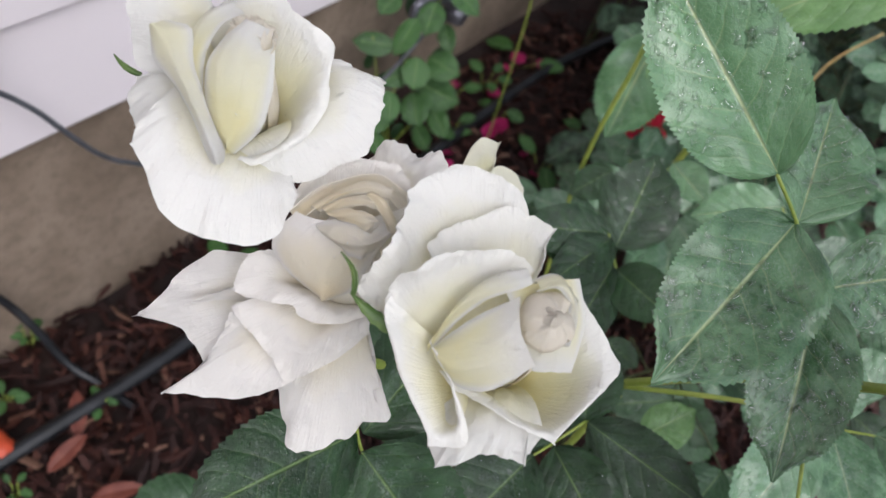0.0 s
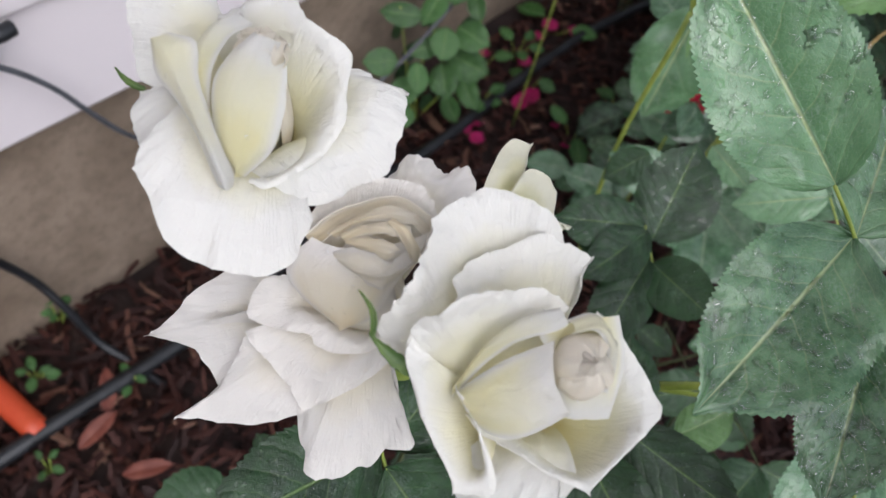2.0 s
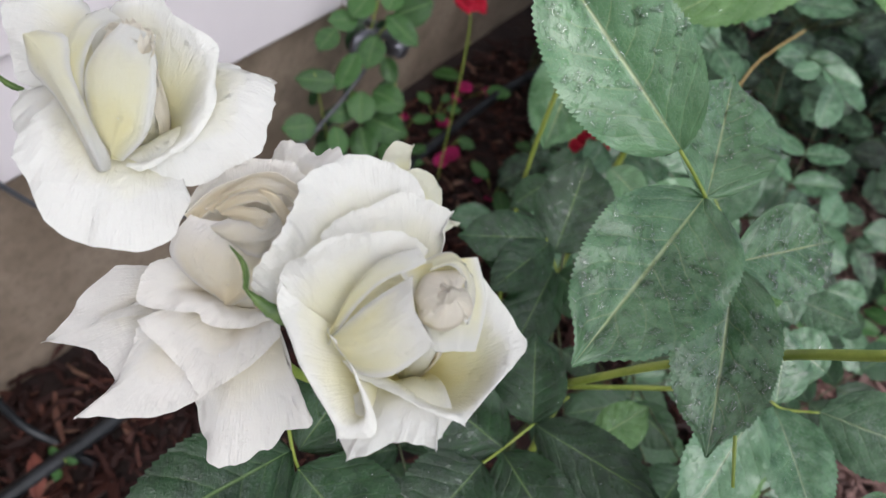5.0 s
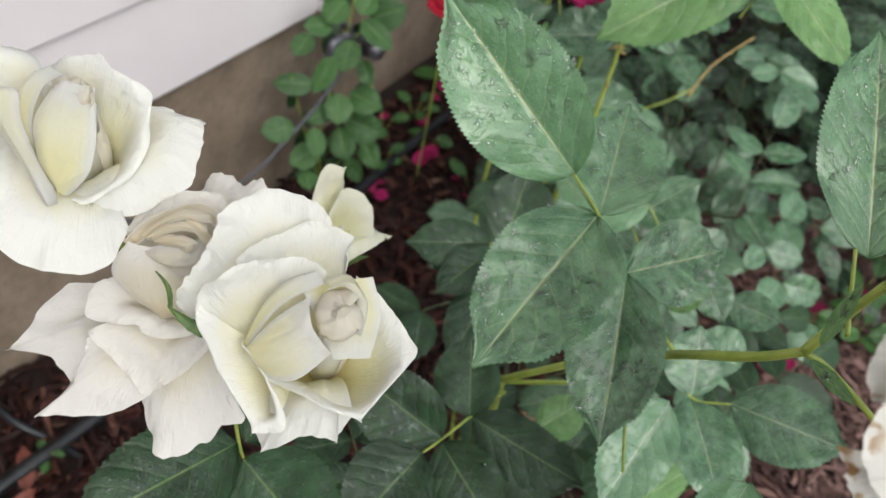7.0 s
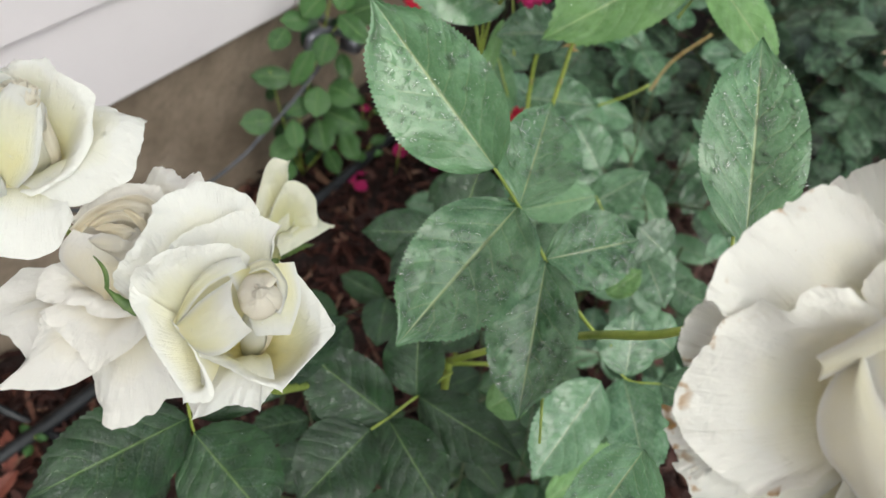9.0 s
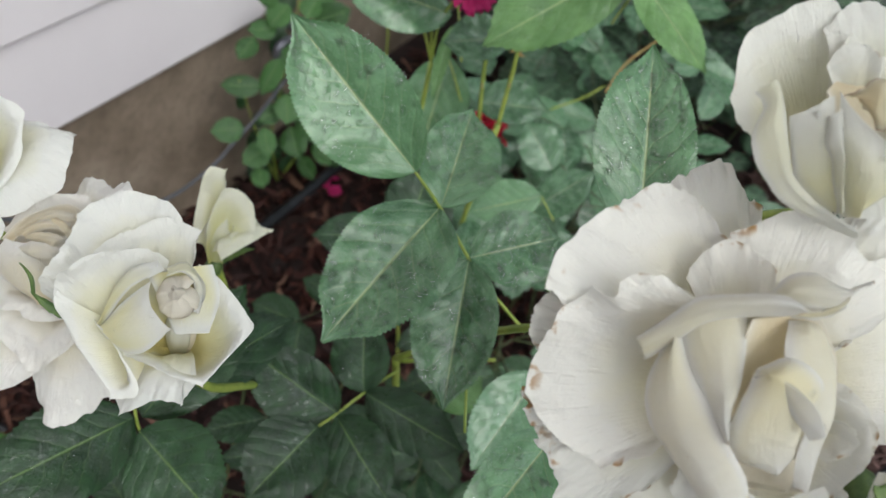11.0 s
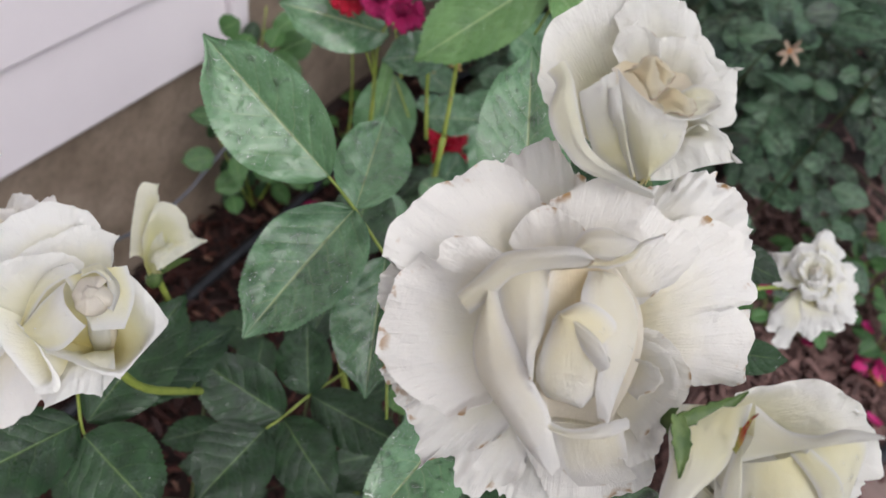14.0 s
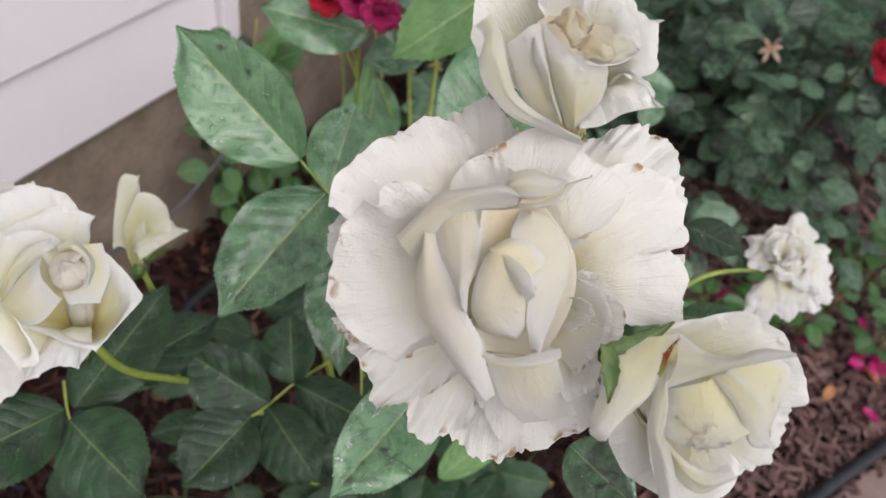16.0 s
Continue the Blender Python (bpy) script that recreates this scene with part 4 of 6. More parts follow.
petal(rose_g, [(-73, -24, 14), (-65, -34, 10), (-63, -48, 4), (-62, -54, 2), (-62, -54, 2), (-49, -48, 4), (-37, -43, 8), (-28, -36, 12)], curl=0.8, seed=48, ruffle=1.5)
petal(rose_g, [(-48, -47, 5), (-47, -59, 2), (-40, -66, 1), (-31, -63, 2), (-23, -61, 3), (-18, -50, 6), (-20, -36, 12)], curl=0.8, seed=50, ruffle=1.95)
petal(rose_g, [(-24, -36, 16), (-16, -50, 12), (-9, -61, 9), (1, -66, 8), (16, -65, 8), (27, -60, 10), (33, -53, 12), (34, -40, 16)], curl=0.8, seed=53, ruffle=1.65)
petal(rose_g, [(-74, 33, 38), (-77, 35, 38), (-75, 43, 38), (-73, 49, 36), (-68, 52, 34), (-65, 56, 33), (-54, 64, 27), (-38, 72, 20), (-27, 69, 20), (-20, 62, 24), (-14, 53, 30)], curl=1, seed=42, ruffle=1.5)
petal(rose_g, [(30, 51, 28), (42, 53, 26), (54, 51, 22), (63, 45, 20), (68, 37, 18), (69, 28, 18), (67, 20, 19), (60, 18, 19), (60, 18, 19), (67, 14, 18), (70, 5, 17), (67, -5, 18), (61, -10, 20), (52, -13, 22), (40, -12, 26)], curl=0.8, seed=45, ruffle=1.65)
petal(rose_g, [(-34, 38, 52), (-44, 41, 57), (-54, 40, 55), (-59, 35, 50), (-68, 31, 38), (-74, 23, 33), (-76, 14, 30), (-78, 8, 29), (-80, 2, 28), (-78, -6, 27), (-72, -14, 26), (-62, -21, 26), (-52, -27, 26), (-52, -27, 26), (-41, -20, 32)], curl=1.2, seed=41, ruffle=1.5)
petal(rose_g, [(-30, 41, 36), (-25, 50, 35), (-16, 55, 36), (-6, 49, 40), (-4, 46, 42)], curl=0.5, seed=54, ruffle=0.6)
petal(rose_g, [(-15, 57, 30), (-7, 61, 32), (2, 66, 34), (13, 66, 36), (20, 60, 41), (22, 55, 42), (29, 50, 43), (37, 44, 44), (39, 38, 42), (36, 31, 38), (28, 24, 35), (18, 22, 33)], curl=2, seed=44, ruffle=1)
petal(rose_g, [(22, 9, 32), (29, 7, 34), (36, 0, 34), (39, -8, 34), (38, -17, 32), (31, -26, 30), (27, -33, 28)], curl=0.6, seed=55, ruffle=0.6, out=(5, -3, 2))
petal(rose_g, [(18, 9, 40), (26, 4, 43), (32, -6, 43), (31, -16, 42), (24, -24, 41), (19, -31, 40)], curl=0.6, seed=57, ruffle=0.6, out=(5, -4, 4))
petal(rose_g, [(17, 0, 45), (20, 0, 48), (25, -6, 49), (21, -10, 49), (16, -14, 48)], curl=0.4, seed=58, ruffle=0.5, out=(4, -3, 6))
petal(rose_g, [(30, -27, 36), (27, -35, 38), (18, -40, 40), (11, -36, 43), (9, -30, 46)], curl=0.8, seed=56, ruffle=1, out=(2, -4, 4))
shell(rose_g, [(-18, 32, 63), (-19, 19, 57), (-21, 0, 51), (-20, -19, 55)], [(5, 33, 57), (17, 17, 45), (17, -2, 43), (4, -22, 55)], (0, 0, -5), seed=66, ruffle=.2, skin=PETAL_HEART, name='inner_petal')
shell(rose_g, [(-16, 18, 64), (-20, 8, 65), (-22, -3, 61), (-18, -11, 56), (-9, -14, 53)], [(-16, 18, 64), (-6, 22, 65), (5, 14, 63), (6, -3, 57), (-4, -14, 54)], (0, 0, 9), seed=54, ruffle=.2)
shell(rose_g, [(-4, 32, 55), (-8, 24, 62), (-7, 16, 66), (-2, 6, 70), (-3, -6, 66), (-1, -18, 60)], [(-3, 32, 55), (7, 31, 50), (14, 21, 46), (16, 10, 42), (9, -6, 48), (0, -19, 58)], (3, 0, 5), seed=55, ruffle=.3, pale=1)
shell(rose_g, [(-18, 16, 66), (-13, 12, 70), (-6, 4, 73), (-3, 0, 73)], [(-16, 19, 66), (-10, 16, 70), (-3, 10, 74), (0, 3, 73)], (1, 1, 5), seed=59, ruffle=.2, pale=1)
shell(rose_g, [(-36, 26, 50), (-33, 15, 55), (-27, 3, 62), (-24, -4, 67)], [(-17, 33, 56), (-18, 22, 60), (-20, 11, 63), (-23, 5, 65), (-24, -4, 67)], (-1, 1, 5), seed=60, ruffle=.4, pale=1)
shell(rose_g, [(-36, 26, 49), (-40, 17, 45), (-43, 6, 43), (-42, -4, 46), (-38, -10, 52), (-30, -20, 58), (-20, -31, 62), (-15, -34, 64)], [(-35, 25, 51), (-32, 15, 55), (-27, 4, 63), (-24, -4, 69), (-19, -13, 71), (-17, -23, 70), (-14, -33, 66)], (-3, -1, 6), seed=61, ruffle=.4, pale=1)
shell(rose_g, [(-19, -14, 67), (-18, -17, 69), (-10, -20, 67), (0, -19, 63), (10, -18, 58)], [(-19, -17, 66), (-16, -21, 66), (-8, -23, 64), (2, -24, 60), (10, -21, 56)], (0, -1, 4), seed=62, ruffle=.3, pale=1)
shell(rose_g, [(-18, -20, 57), (-14, -29, 49), (-9, -41, 39), (-1, -51, 29)], [(10, -22, 51), (13, -30, 45), (16, -39, 38), (21, -47, 30)], (0, 0, 3), seed=63, ruffle=.5, pale=1)
shell(rose_g, [(-49, 23, 52), (-39, 33, 58), (-33, 38, 62), (-20, 40, 66), (-10, 40, 66), (-5, 36, 63)], [(-44, 15, 45), (-36, 22, 51), (-29, 29, 55), (-20, 32, 58), (-9, 33, 59), (-5, 34, 60)], (0, 1, 9), foot=(-1, 1, 5), seed=64, ruffle=.3, pale=1)
shell(rose_g, [(-10, 40, 55), (-7, 45, 57), (0, 47, 59), (9, 44, 57), (12, 42, 55)], [(-9, 37, 56), (-3, 36, 60), (5, 36, 60), (10, 39, 58), (12, 41, 56)], (0, 1, 6), seed=65, ruffle=.4, pale=1)
shell(rose_g, [(-6, 34, 60), (2, 35, 61), (9, 39, 57), (15, 43, 52), (22, 45, 48)], [(-5, 33, 59), (3, 33, 60), (11, 36, 57), (16, 41, 51), (23, 44, 48)], (0, 1, 3), seed=67, ruffle=1.2)
rose_e = rose(pose(0.3267, 0.1108, 1.0317, 43.0, -10.5, -2.3), (0, 33, 38), bud=8, name='white_rose', label='white rose with a browned heart and curled petals', brown=1, blush=-.5)
petal(rose_e, [(-38, 26, 32), (-43, 34, 30), (-43, 40, 30), (-40, 52, 30), (-36, 58, 31), (-28, 62, 32), (-20, 66, 33), (-12, 66, 34), (-7, 58, 34), (-13, 50, 36)], curl=1, seed=61, ruffle=0.7, out=(-4, 4, 0))
petal(rose_e, [(-15, 57, 33), (-7, 65, 33), (1, 67, 33), (10, 62, 33), (15, 56, 33), (17, 49, 33)], curl=0.8, seed=68, ruffle=0.8)
petal(rose_e, [(9, 48, 34), (18, 49, 33), (23, 40, 33), (30, 37, 33), (30, 37, 33), (28, 25, 35), (27, 18, 36), (23, 15, 37), (15, 16, 38)], curl=1, seed=62, ruffle=0.8)
petal(rose_e, [(14, 17, 36), (22, 12, 38), (26, 2, 40), (26, 2, 40), (17, 1, 40), (11, 0, 38), (4, -3, 34), (-3, -3, 30)], curl=0.7, seed=63, ruffle=0.7)
petal(rose_e, [(-18, 41, 43), (-16, 48, 45), (-10, 50, 46), (-3, 46, 45), (-1, 43, 43)], curl=0.6, seed=66, ruffle=0.5)
petal(rose_e, [(-5, 45, 41), (3, 47, 41), (12, 45, 41), (17, 37, 42), (19, 28, 44), (16, 21, 45)], curl=0.8, seed=67, ruffle=0.6)
shell(rose_e, [(-19, 35, 45), (-15, 25, 44), (-7, 17, 45)], [(-3, 47, 39), (10, 38, 38), (12, 21, 42)], (0, 0, -4), seed=69, ruffle=0.3, skin=PETAL_HEART, name='inner_petal')
shell(rose_e, [(-14, -2, 33), (-25, 7, 37), (-29, 19, 43), (-31, 27, 46)], [(-11, -2, 35), (-15, 11, 43), (-18, 22, 48), (-19, 33, 50)], (0, 0, 4), foot=(0, 0, 7), seed=70, ruffle=0.4)
shell(rose_e, [(-9, -3, 33), (-14, 9, 42), (-17, 22, 49), (-19, 34, 53)], [(-6, -3, 33), (3, 5, 42), (5, 13, 48), (4, 16, 53)], (-1, -5, 3), foot=(0, 0, 10), seed=65, ruffle=0.4)
shell(rose_e, [(-13, -2, 39), (-17, 7, 45), (-19, 14, 48), (-22, 18, 50), (-22, 26, 51)], [(-12, -1, 40), (-15, 7, 47), (-17, 15, 51), (-18, 21, 53), (-19, 28, 53)], (0, 0, 3), seed=71, ruffle=0.5, pale=1)
shell(rose_e, [(-42, 34, 47), (-39, 30, 47), (-42, 22, 45), (-40, 15, 44), (-38, 10, 43), (-34, 4, 42), (-27, -1, 40), (-20, -4, 37), (-10, -8, 34), (-4, -10, 32)], [(-35, 38, 47), (-32, 30, 47), (-30, 19, 46), (-28, 10, 43), (-22, 3, 41), (-14, -2, 38), (-9, -5, 35), (-5, -7, 33)], (0, 0, 4), foot=(0, 0, 3), seed=64, ruffle=0.9, pale=1)
shell(rose_e, [(4, 26, 46), (9, 28, 48), (14, 26, 48), (17, 22, 48)], [(-4, 16, 55), (2, 15, 55), (9, 16, 53), (17, 21, 49)], (0, 0, -2), seed=72, ruffle=0.4)
shell(rose_e, [(-16, 33, 48), (-12, 34, 52), (-9, 38, 53), (-5, 37, 53)], [(-11, 29, 50), (-10, 24, 53), (-8, 22, 55), (-4, 26, 55)], (0, 1, 3), seed=5, ruffle=1.2, skin=PETAL_BROWNED, name='inner_petal')
shell(rose_e, [(-9, 36, 50), (-6, 38, 53), (-2, 33, 54), (-1, 29, 53)], [(-9, 26, 53), (-7, 24, 56), (-4, 25, 56), (-1, 27, 55)], (0, 1, 3), seed=6, ruffle=1.2, skin=PETAL_BROWNED, name='inner_petal')
shell(rose_e, [(-7, 22, 54), (-3, 25, 56), (1, 23, 56), (5, 20, 54)], [(-5, 17, 55), (-1, 16, 57), (3, 16, 56), (6, 18, 54)], (0, 1, 3), seed=7, ruffle=1.2, skin=PETAL_BROWNED, name='inner_petal')
rose_f = rose(pose(0.3433, 0.0244, 0.9832, 45.3, -7.9, -4.6), (27, -22, 20), bud=13, name='white_rose', label='cream rosebud opening above green sepals, one red-stained petal', blush=-.4)
petal(rose_f, [(12, 18, 12), (18, 20, 12), (27, 22, 12), (35, 24, 13), (41, 24, 15), (47, 21, 17), (54, 16, 18), (59, 8, 17), (63, 1, 15), (65, -5, 14), (64, -11, 14), (57, -12, 14)], curl=0.8, seed=71, ruffle=0.7, out=(2, 6, 0))
petal(rose_f, [(59, -11, 11), (58, -20, 13), (52, -28, 15), (52, -34, 15), (45, -36, 15), (37, -37, 14), (34, -29, 14)], curl=0.8, seed=72, ruffle=1)
petal(rose_f, [(-10, -18, 8), (-9, -28, 8), (-4, -38, 8), (6, -45, 10), (14, -48, 12)], curl=0.6, seed=82, ruffle=0.5)
petal(rose_f, [(4, -8, 14), (3, -27, 20), (5, -37, 22), (8, -46, 24), (20, -46, 26), (34, -39, 24), (36, -31, 22)], curl=0.8, seed=79, ruffle=0.7)
shell(rose_f, [(-10, 15, 18), (-15, 6, 22), (-16, -3, 26), (-21, -16, 31), (-18, -20, 33)], [(13, 17, 24), (7, 7, 29), (4, 1, 31), (-1, -6, 32), (-16, -18, 34)], (0, 0, 5), seed=78, ruffle=0.4)
shell(rose_f, [(25, 4, 30), (33, -2, 33), (39, -13, 34), (42, -22, 33)], [(45, 9, 28), (53, 4, 25), (50, -10, 23), (44, -20, 26)], (0, 0, 2), seed=80, ruffle=0.3)
shell(rose_f, [(7, -3, 27), (6, -13, 29), (6, -19, 32), (14, -22, 35), (21, -21, 37)], [(29, 5, 31), (32, -6, 35), (35, -13, 39), (31, -16, 41), (22, -18, 41)], (1, 0, 5), foot=(0, 0, 7), seed=74, ruffle=0.3)
shell(rose_f, [(28, 5, 36), (36, -3, 38), (39, -13, 38), (42, -21, 37)], [(21, 3, 36), (28, -7, 40), (32, -19, 40), (38, -21, 38)], (0, 0, 3), seed=81, ruffle=0.3)
shell(rose_f, [(5, -19, 35), (10, -25, 38), (18, -29, 38), (26, -27, 37)], [(4, -22, 34), (9, -32, 34), (18, -39, 33), (30, -34, 33)], (0, 0, 3), seed=76, ruffle=0.4)
shell(rose_f, [(11, 18, 31), (18, 12, 38), (26, 11, 43), (34, 14, 47), (43, 13, 49)], [(6, -3, 28), (16, 2, 34), (26, 6, 39), (36, 9, 44), (44, 12, 47)], (0, 0, 4), foot=(0, 0, 6), seed=73, ruffle=0.2, pale=1)
shell(rose_f, [(5, 4, 32), (2, -4, 32), (-1, -16, 34), (0, -24, 34), (3, -41, 35)], [(6, 4, 33), (6, -8, 35), (4, -17, 37), (6, -23, 38), (9, -40, 38)], (0, 0, 3), seed=83, ruffle=0.3, pale=1)
heart(rose_f, (20, -20, 40), (4, -5, 9), 7, 5, 0.2)
shell(rose_f, [(9, 16, 38), (6, 12, 38), (3, 4, 37)], [(7, 14, 38), (3, 9, 38), (2, 5, 37)], (0, 0, .5), seed=3, ruffle=1.5, name='stain', skin=RED_STAIN, thick=.0001)
sepal(rose_f, (-13, 11, 26), (11, 21, 24), 6, bow=-3)
sepal(rose_f, (-14, 13, 26), (-15, -7, 33), 6, bow=2)
rose_h = rose(pose(0.6930, 0.3498, 0.6878, 45.3, -7.9, -4.6), (-22, 42, 34), bud=11, name='white_rose', label='spent white rose with frilled petals out in the bed')
petal(rose_h, [(-36, 10, 4), (-50, -10, 0), (-53, -24, -2), (-45, -29, -2), (-45, -41, -4), (-28, -45, -4), (-24, -23, 0), (-22, -1, 4)], curl=1.5, seed=80, ruffle=1.8)
petal(rose_h, [(-26, 0, 8), (-30, -17, 4), (-20, -28, 2), (-9, -35, 2), (2, -25, 3), (14, -25, 3), (22, -21, 4), (13, 0, 8)], curl=1.5, seed=81, ruffle=1.8)
petal(rose_h, [(2, -5, 12), (12, -14, 10), (31, -16, 8), (32, 6, 8), (30, 28, 8), (18, 39, 12)], curl=1.5, seed=82, ruffle=1.8)
petal(rose_h, [(-46, 27, 14), (-56, 32, 10), (-53, 44, 8), (-59, 53, 6), (-42, 54, 10), (-28, 62, 14), (-18, 63, 16)], curl=1.5, seed=83, ruffle=1.8)
petal(rose_h, [(-25, 61, 14), (-11, 67, 12), (-8, 74, 10), (-1, 76, 10), (8, 68, 10), (17, 57, 10), (13, 46, 12), (2, 42, 16)], curl=1.5, seed=84, ruffle=1.8)
petal(rose_h, [(8, 47, 16), (24, 44, 12), (28, 28, 12), (26, 12, 14), (24, -7, 14), (10, -4, 18), (1, 7, 20)], curl=1.5, seed=85, ruffle=1.8)
petal(rose_h, [(-41, 17, 16), (-52, 21, 12), (-54, 30, 12), (-48, 37, 14), (-38, 39, 20)], curl=1.5, seed=86, ruffle=1.8)
petal(rose_h, [(-38, 28, 22), (-44, 41, 22), (-37, 54, 22), (-24, 58, 24), (-11, 55, 26)], curl=1.5, seed=87, ruffle=1.8)
petal(rose_h, [(-16, 58, 26), (-2, 53, 24), (9, 42, 22), (8, 26, 22), (-5, 20, 26)], curl=1.5, seed=88, ruffle=1.8)
petal(rose_h, [(1, 28, 24), (8, 12, 22), (5, -2, 20), (-7, -4, 20), (-17, 7, 24)], curl=1.5, seed=89, ruffle=1.8)
petal(rose_h, [(-35, 23, 26), (-28, 9, 24), (-17, 7, 24), (-6, 12, 26), (-6, 22, 28)], curl=2, seed=90, ruffle=1.8)
petal(rose_h, [(-35, 31, 32), (-37, 42, 34), (-30, 50, 35), (-21, 50, 36), (-13, 44, 36)], curl=1, seed=91, ruffle=1.8)
petal(rose_h, [(-34, 30, 32), (-26, 22, 32), (-15, 24, 33), (-10, 34, 35)], curl=1, seed=92, ruffle=1.8)
rose_red = rose(pose(0.4250, 0.9630, 0.3413, 43.0, -10.5, -2.3), (-3, 10, 31), bud=20, name='red_rose', label='crimson rose low among the leaves', red=1)
petal(rose_red, [(-34, 13, 16), (-37, 35, 29), (-8, 39, 35), (6, 20, 33)], curl=3, seed=90, ruffle=3)
petal(rose_red, [(-3, 35, 30), (30, 37, 32), (33, 11, 29), (16, 0, 28)], curl=3, seed=91, ruffle=3)
petal(rose_red, [(-34, 8, 15), (-30, -21, 17), (-3, -27, 22), (6, 0, 30)], curl=3, seed=92, ruffle=3)
petal(rose_red, [(-17, -21, 12), (-3, -41, 16), (26, -36, 21), (31, -13, 25), (16, 0, 28)], curl=3, seed=93, ruffle=3)
petal(rose_red, [(-13, 20, 29), (14, 22, 35), (16, -1, 32), (-5, -8, 29)], curl=3, seed=94, ruffle=3)
rose_red_far = rose(pose(0.2411, 1.3238, 0.3580, 42.9, -11.3, 0.2), (-3, -13, 27), bud=18, name='red_rose', label='crimson rose by the foundation wall', red=1)
petal(rose_red_far, [(-31, -6, 18), (-28, -34, 20), (0, -51, 16), (11, -32, 22)], curl=4, seed=96, ruffle=3)
petal(rose_red_far, [(4, -44, 13), (30, -50, 13), (29, -16, 18), (24, 12, 26), (3, 0, 32)], curl=4, seed=97, ruffle=3)
petal(rose_red_far, [(-31, -15, 15), (-33, 14, 19), (-11, 34, 21), (19, 24, 19)], curl=4, seed=98, ruffle=3)
petal(rose_red_far, [(-17, -15, 31), (-2, -34, 29), (13, -20, 31), (6, 5, 33)], curl=4, seed=99, ruffle=3)
rose_red_edge = rose(pose(1.1042, 0.9072, 0.6518, 45.3, -7.9, -4.6), (-18, -18, 21), bud=20, name='red_rose', label='dark crimson rose over the back of the bed', red=1)
petal(rose_red_edge, [(-32, -18, 2), (-29, 12, 5), (-9, 14, 16), (-2, -14, 19)], curl=3, seed=120, ruffle=3)
petal(rose_red_edge, [(-31, -18, 2), (-25, -50, 4), (-4, -57, 14), (2, -23, 21)], curl=3, seed=121, ruffle=3)
petal(rose_red_edge, [(-8, 5, 14), (13, -2, 24), (14, -41, 22), (-4, -48, 15)], curl=3, seed=122, ruffle=3)
petal(rose_red_edge, [(-27, -8, 16), (-17, -1, 23), (-5, -19, 25), (-15, -35, 19)], curl=3, seed=123, ruffle=3)
rose_pink_0 = rose(pose(0.2748, 0.6272, 0.8046, 45.3, -7.9, -4.6), (2, -14, 22), bud=9, name='pink_rose', label='small frilled magenta rose in a cluster', red=2)
petal(rose_pink_0, [(-12, -10, 18), (-20, -9, 22), (-18, -20, 22), (-12, -28, 16), (-7, -21, 14)], curl=2, seed=110, ruffle=3)
petal(rose_pink_0, [(-6, -22, 14), (-11, -29, 15), (-1, -34, 16), (8, -33, 13), (5, -24, 12)], curl=2, seed=111, ruffle=3)
petal(rose_pink_0, [(6, -24, 13), (9, -32, 13), (20, -28, 17), (26, -19, 16), (16, -16, 14)], curl=2, seed=112, ruffle=3)
petal(rose_pink_0, [(15, -14, 15), (25, -17, 16), (25, -8, 22), (19, 0, 22), (12, -4, 18)], curl=2, seed=113, ruffle=3)
petal(rose_pink_0, [(10, -3, 18), (16, 2, 23), (7, 4, 27), (-4, 4, 25), (-2, -2, 20)], curl=2, seed=114, ruffle=3)
petal(rose_pink_0, [(-3, -2, 19), (-6, 3, 25), (-15, -3, 27), (-20, -10, 22), (-12, -10, 18)], curl=2, seed=115, ruffle=3)
rose_pink_1 = rose(pose(0.2510, 0.6470, 0.8074, 45.3, -7.9, -4.6), (2, -14, 22), bud=9, name='pink_rose', label='small frilled magenta rose in a cluster', red=2)
petal(rose_pink_1, [(-12, -10, 18), (-20, -10, 23), (-17, -21, 22), (-11, -29, 16), (-6, -22, 14)], curl=2, seed=117, ruffle=3)
petal(rose_pink_1, [(-6, -22, 14), (-10, -30, 15), (0, -35, 16), (8, -34, 12), (6, -24, 12)], curl=2, seed=118, ruffle=3)
petal(rose_pink_1, [(6, -24, 12), (10, -32, 12), (20, -28, 16), (26, -19, 15), (16, -16, 14)], curl=2, seed=119, ruffle=3)
petal(rose_pink_1, [(16, -14, 14), (25, -17, 16), (25, -8, 21), (20, 0, 22), (12, -4, 18)], curl=2, seed=120, ruffle=3)
petal(rose_pink_1, [(11, -3, 18), (17, 2, 22), (8, 4, 27), (-3, 4, 25), (-1, -2, 20)], curl=2, seed=121, ruffle=3)
petal(rose_pink_1, [(-3, -3, 20), (-6, 3, 25), (-14, -4, 27), (-20, -11, 22), (-12, -11, 18)], curl=2, seed=122, ruffle=3)
rose_pink_2 = rose(pose(0.2200, 0.6600, 0.7989, 45.3, -7.9, -4.6), (3, -14, 22), bud=9, name='pink_rose', label='small frilled magenta rose in a cluster', red=1)
petal(rose_pink_2, [(-11, -10, 19), (-19, -10, 23), (-17, -21, 23), (-11, -29, 16), (-6, -22, 14)], curl=2, seed=124, ruffle=3)
petal(rose_pink_2, [(-5, -22, 14), (-10, -30, 16), (0, -35, 16), (9, -34, 12), (6, -25, 12)], curl=2, seed=125, ruffle=3)
petal(rose_pink_2, [(7, -24, 12), (10, -33, 12), (21, -28, 15), (27, -19, 14), (17, -16, 13)], curl=2, seed=126, ruffle=3)
petal(rose_pink_2, [(16, -14, 13), (26, -17, 15), (26, -8, 20), (21, 1, 21), (13, -4, 17)], curl=2, seed=127, ruffle=3)
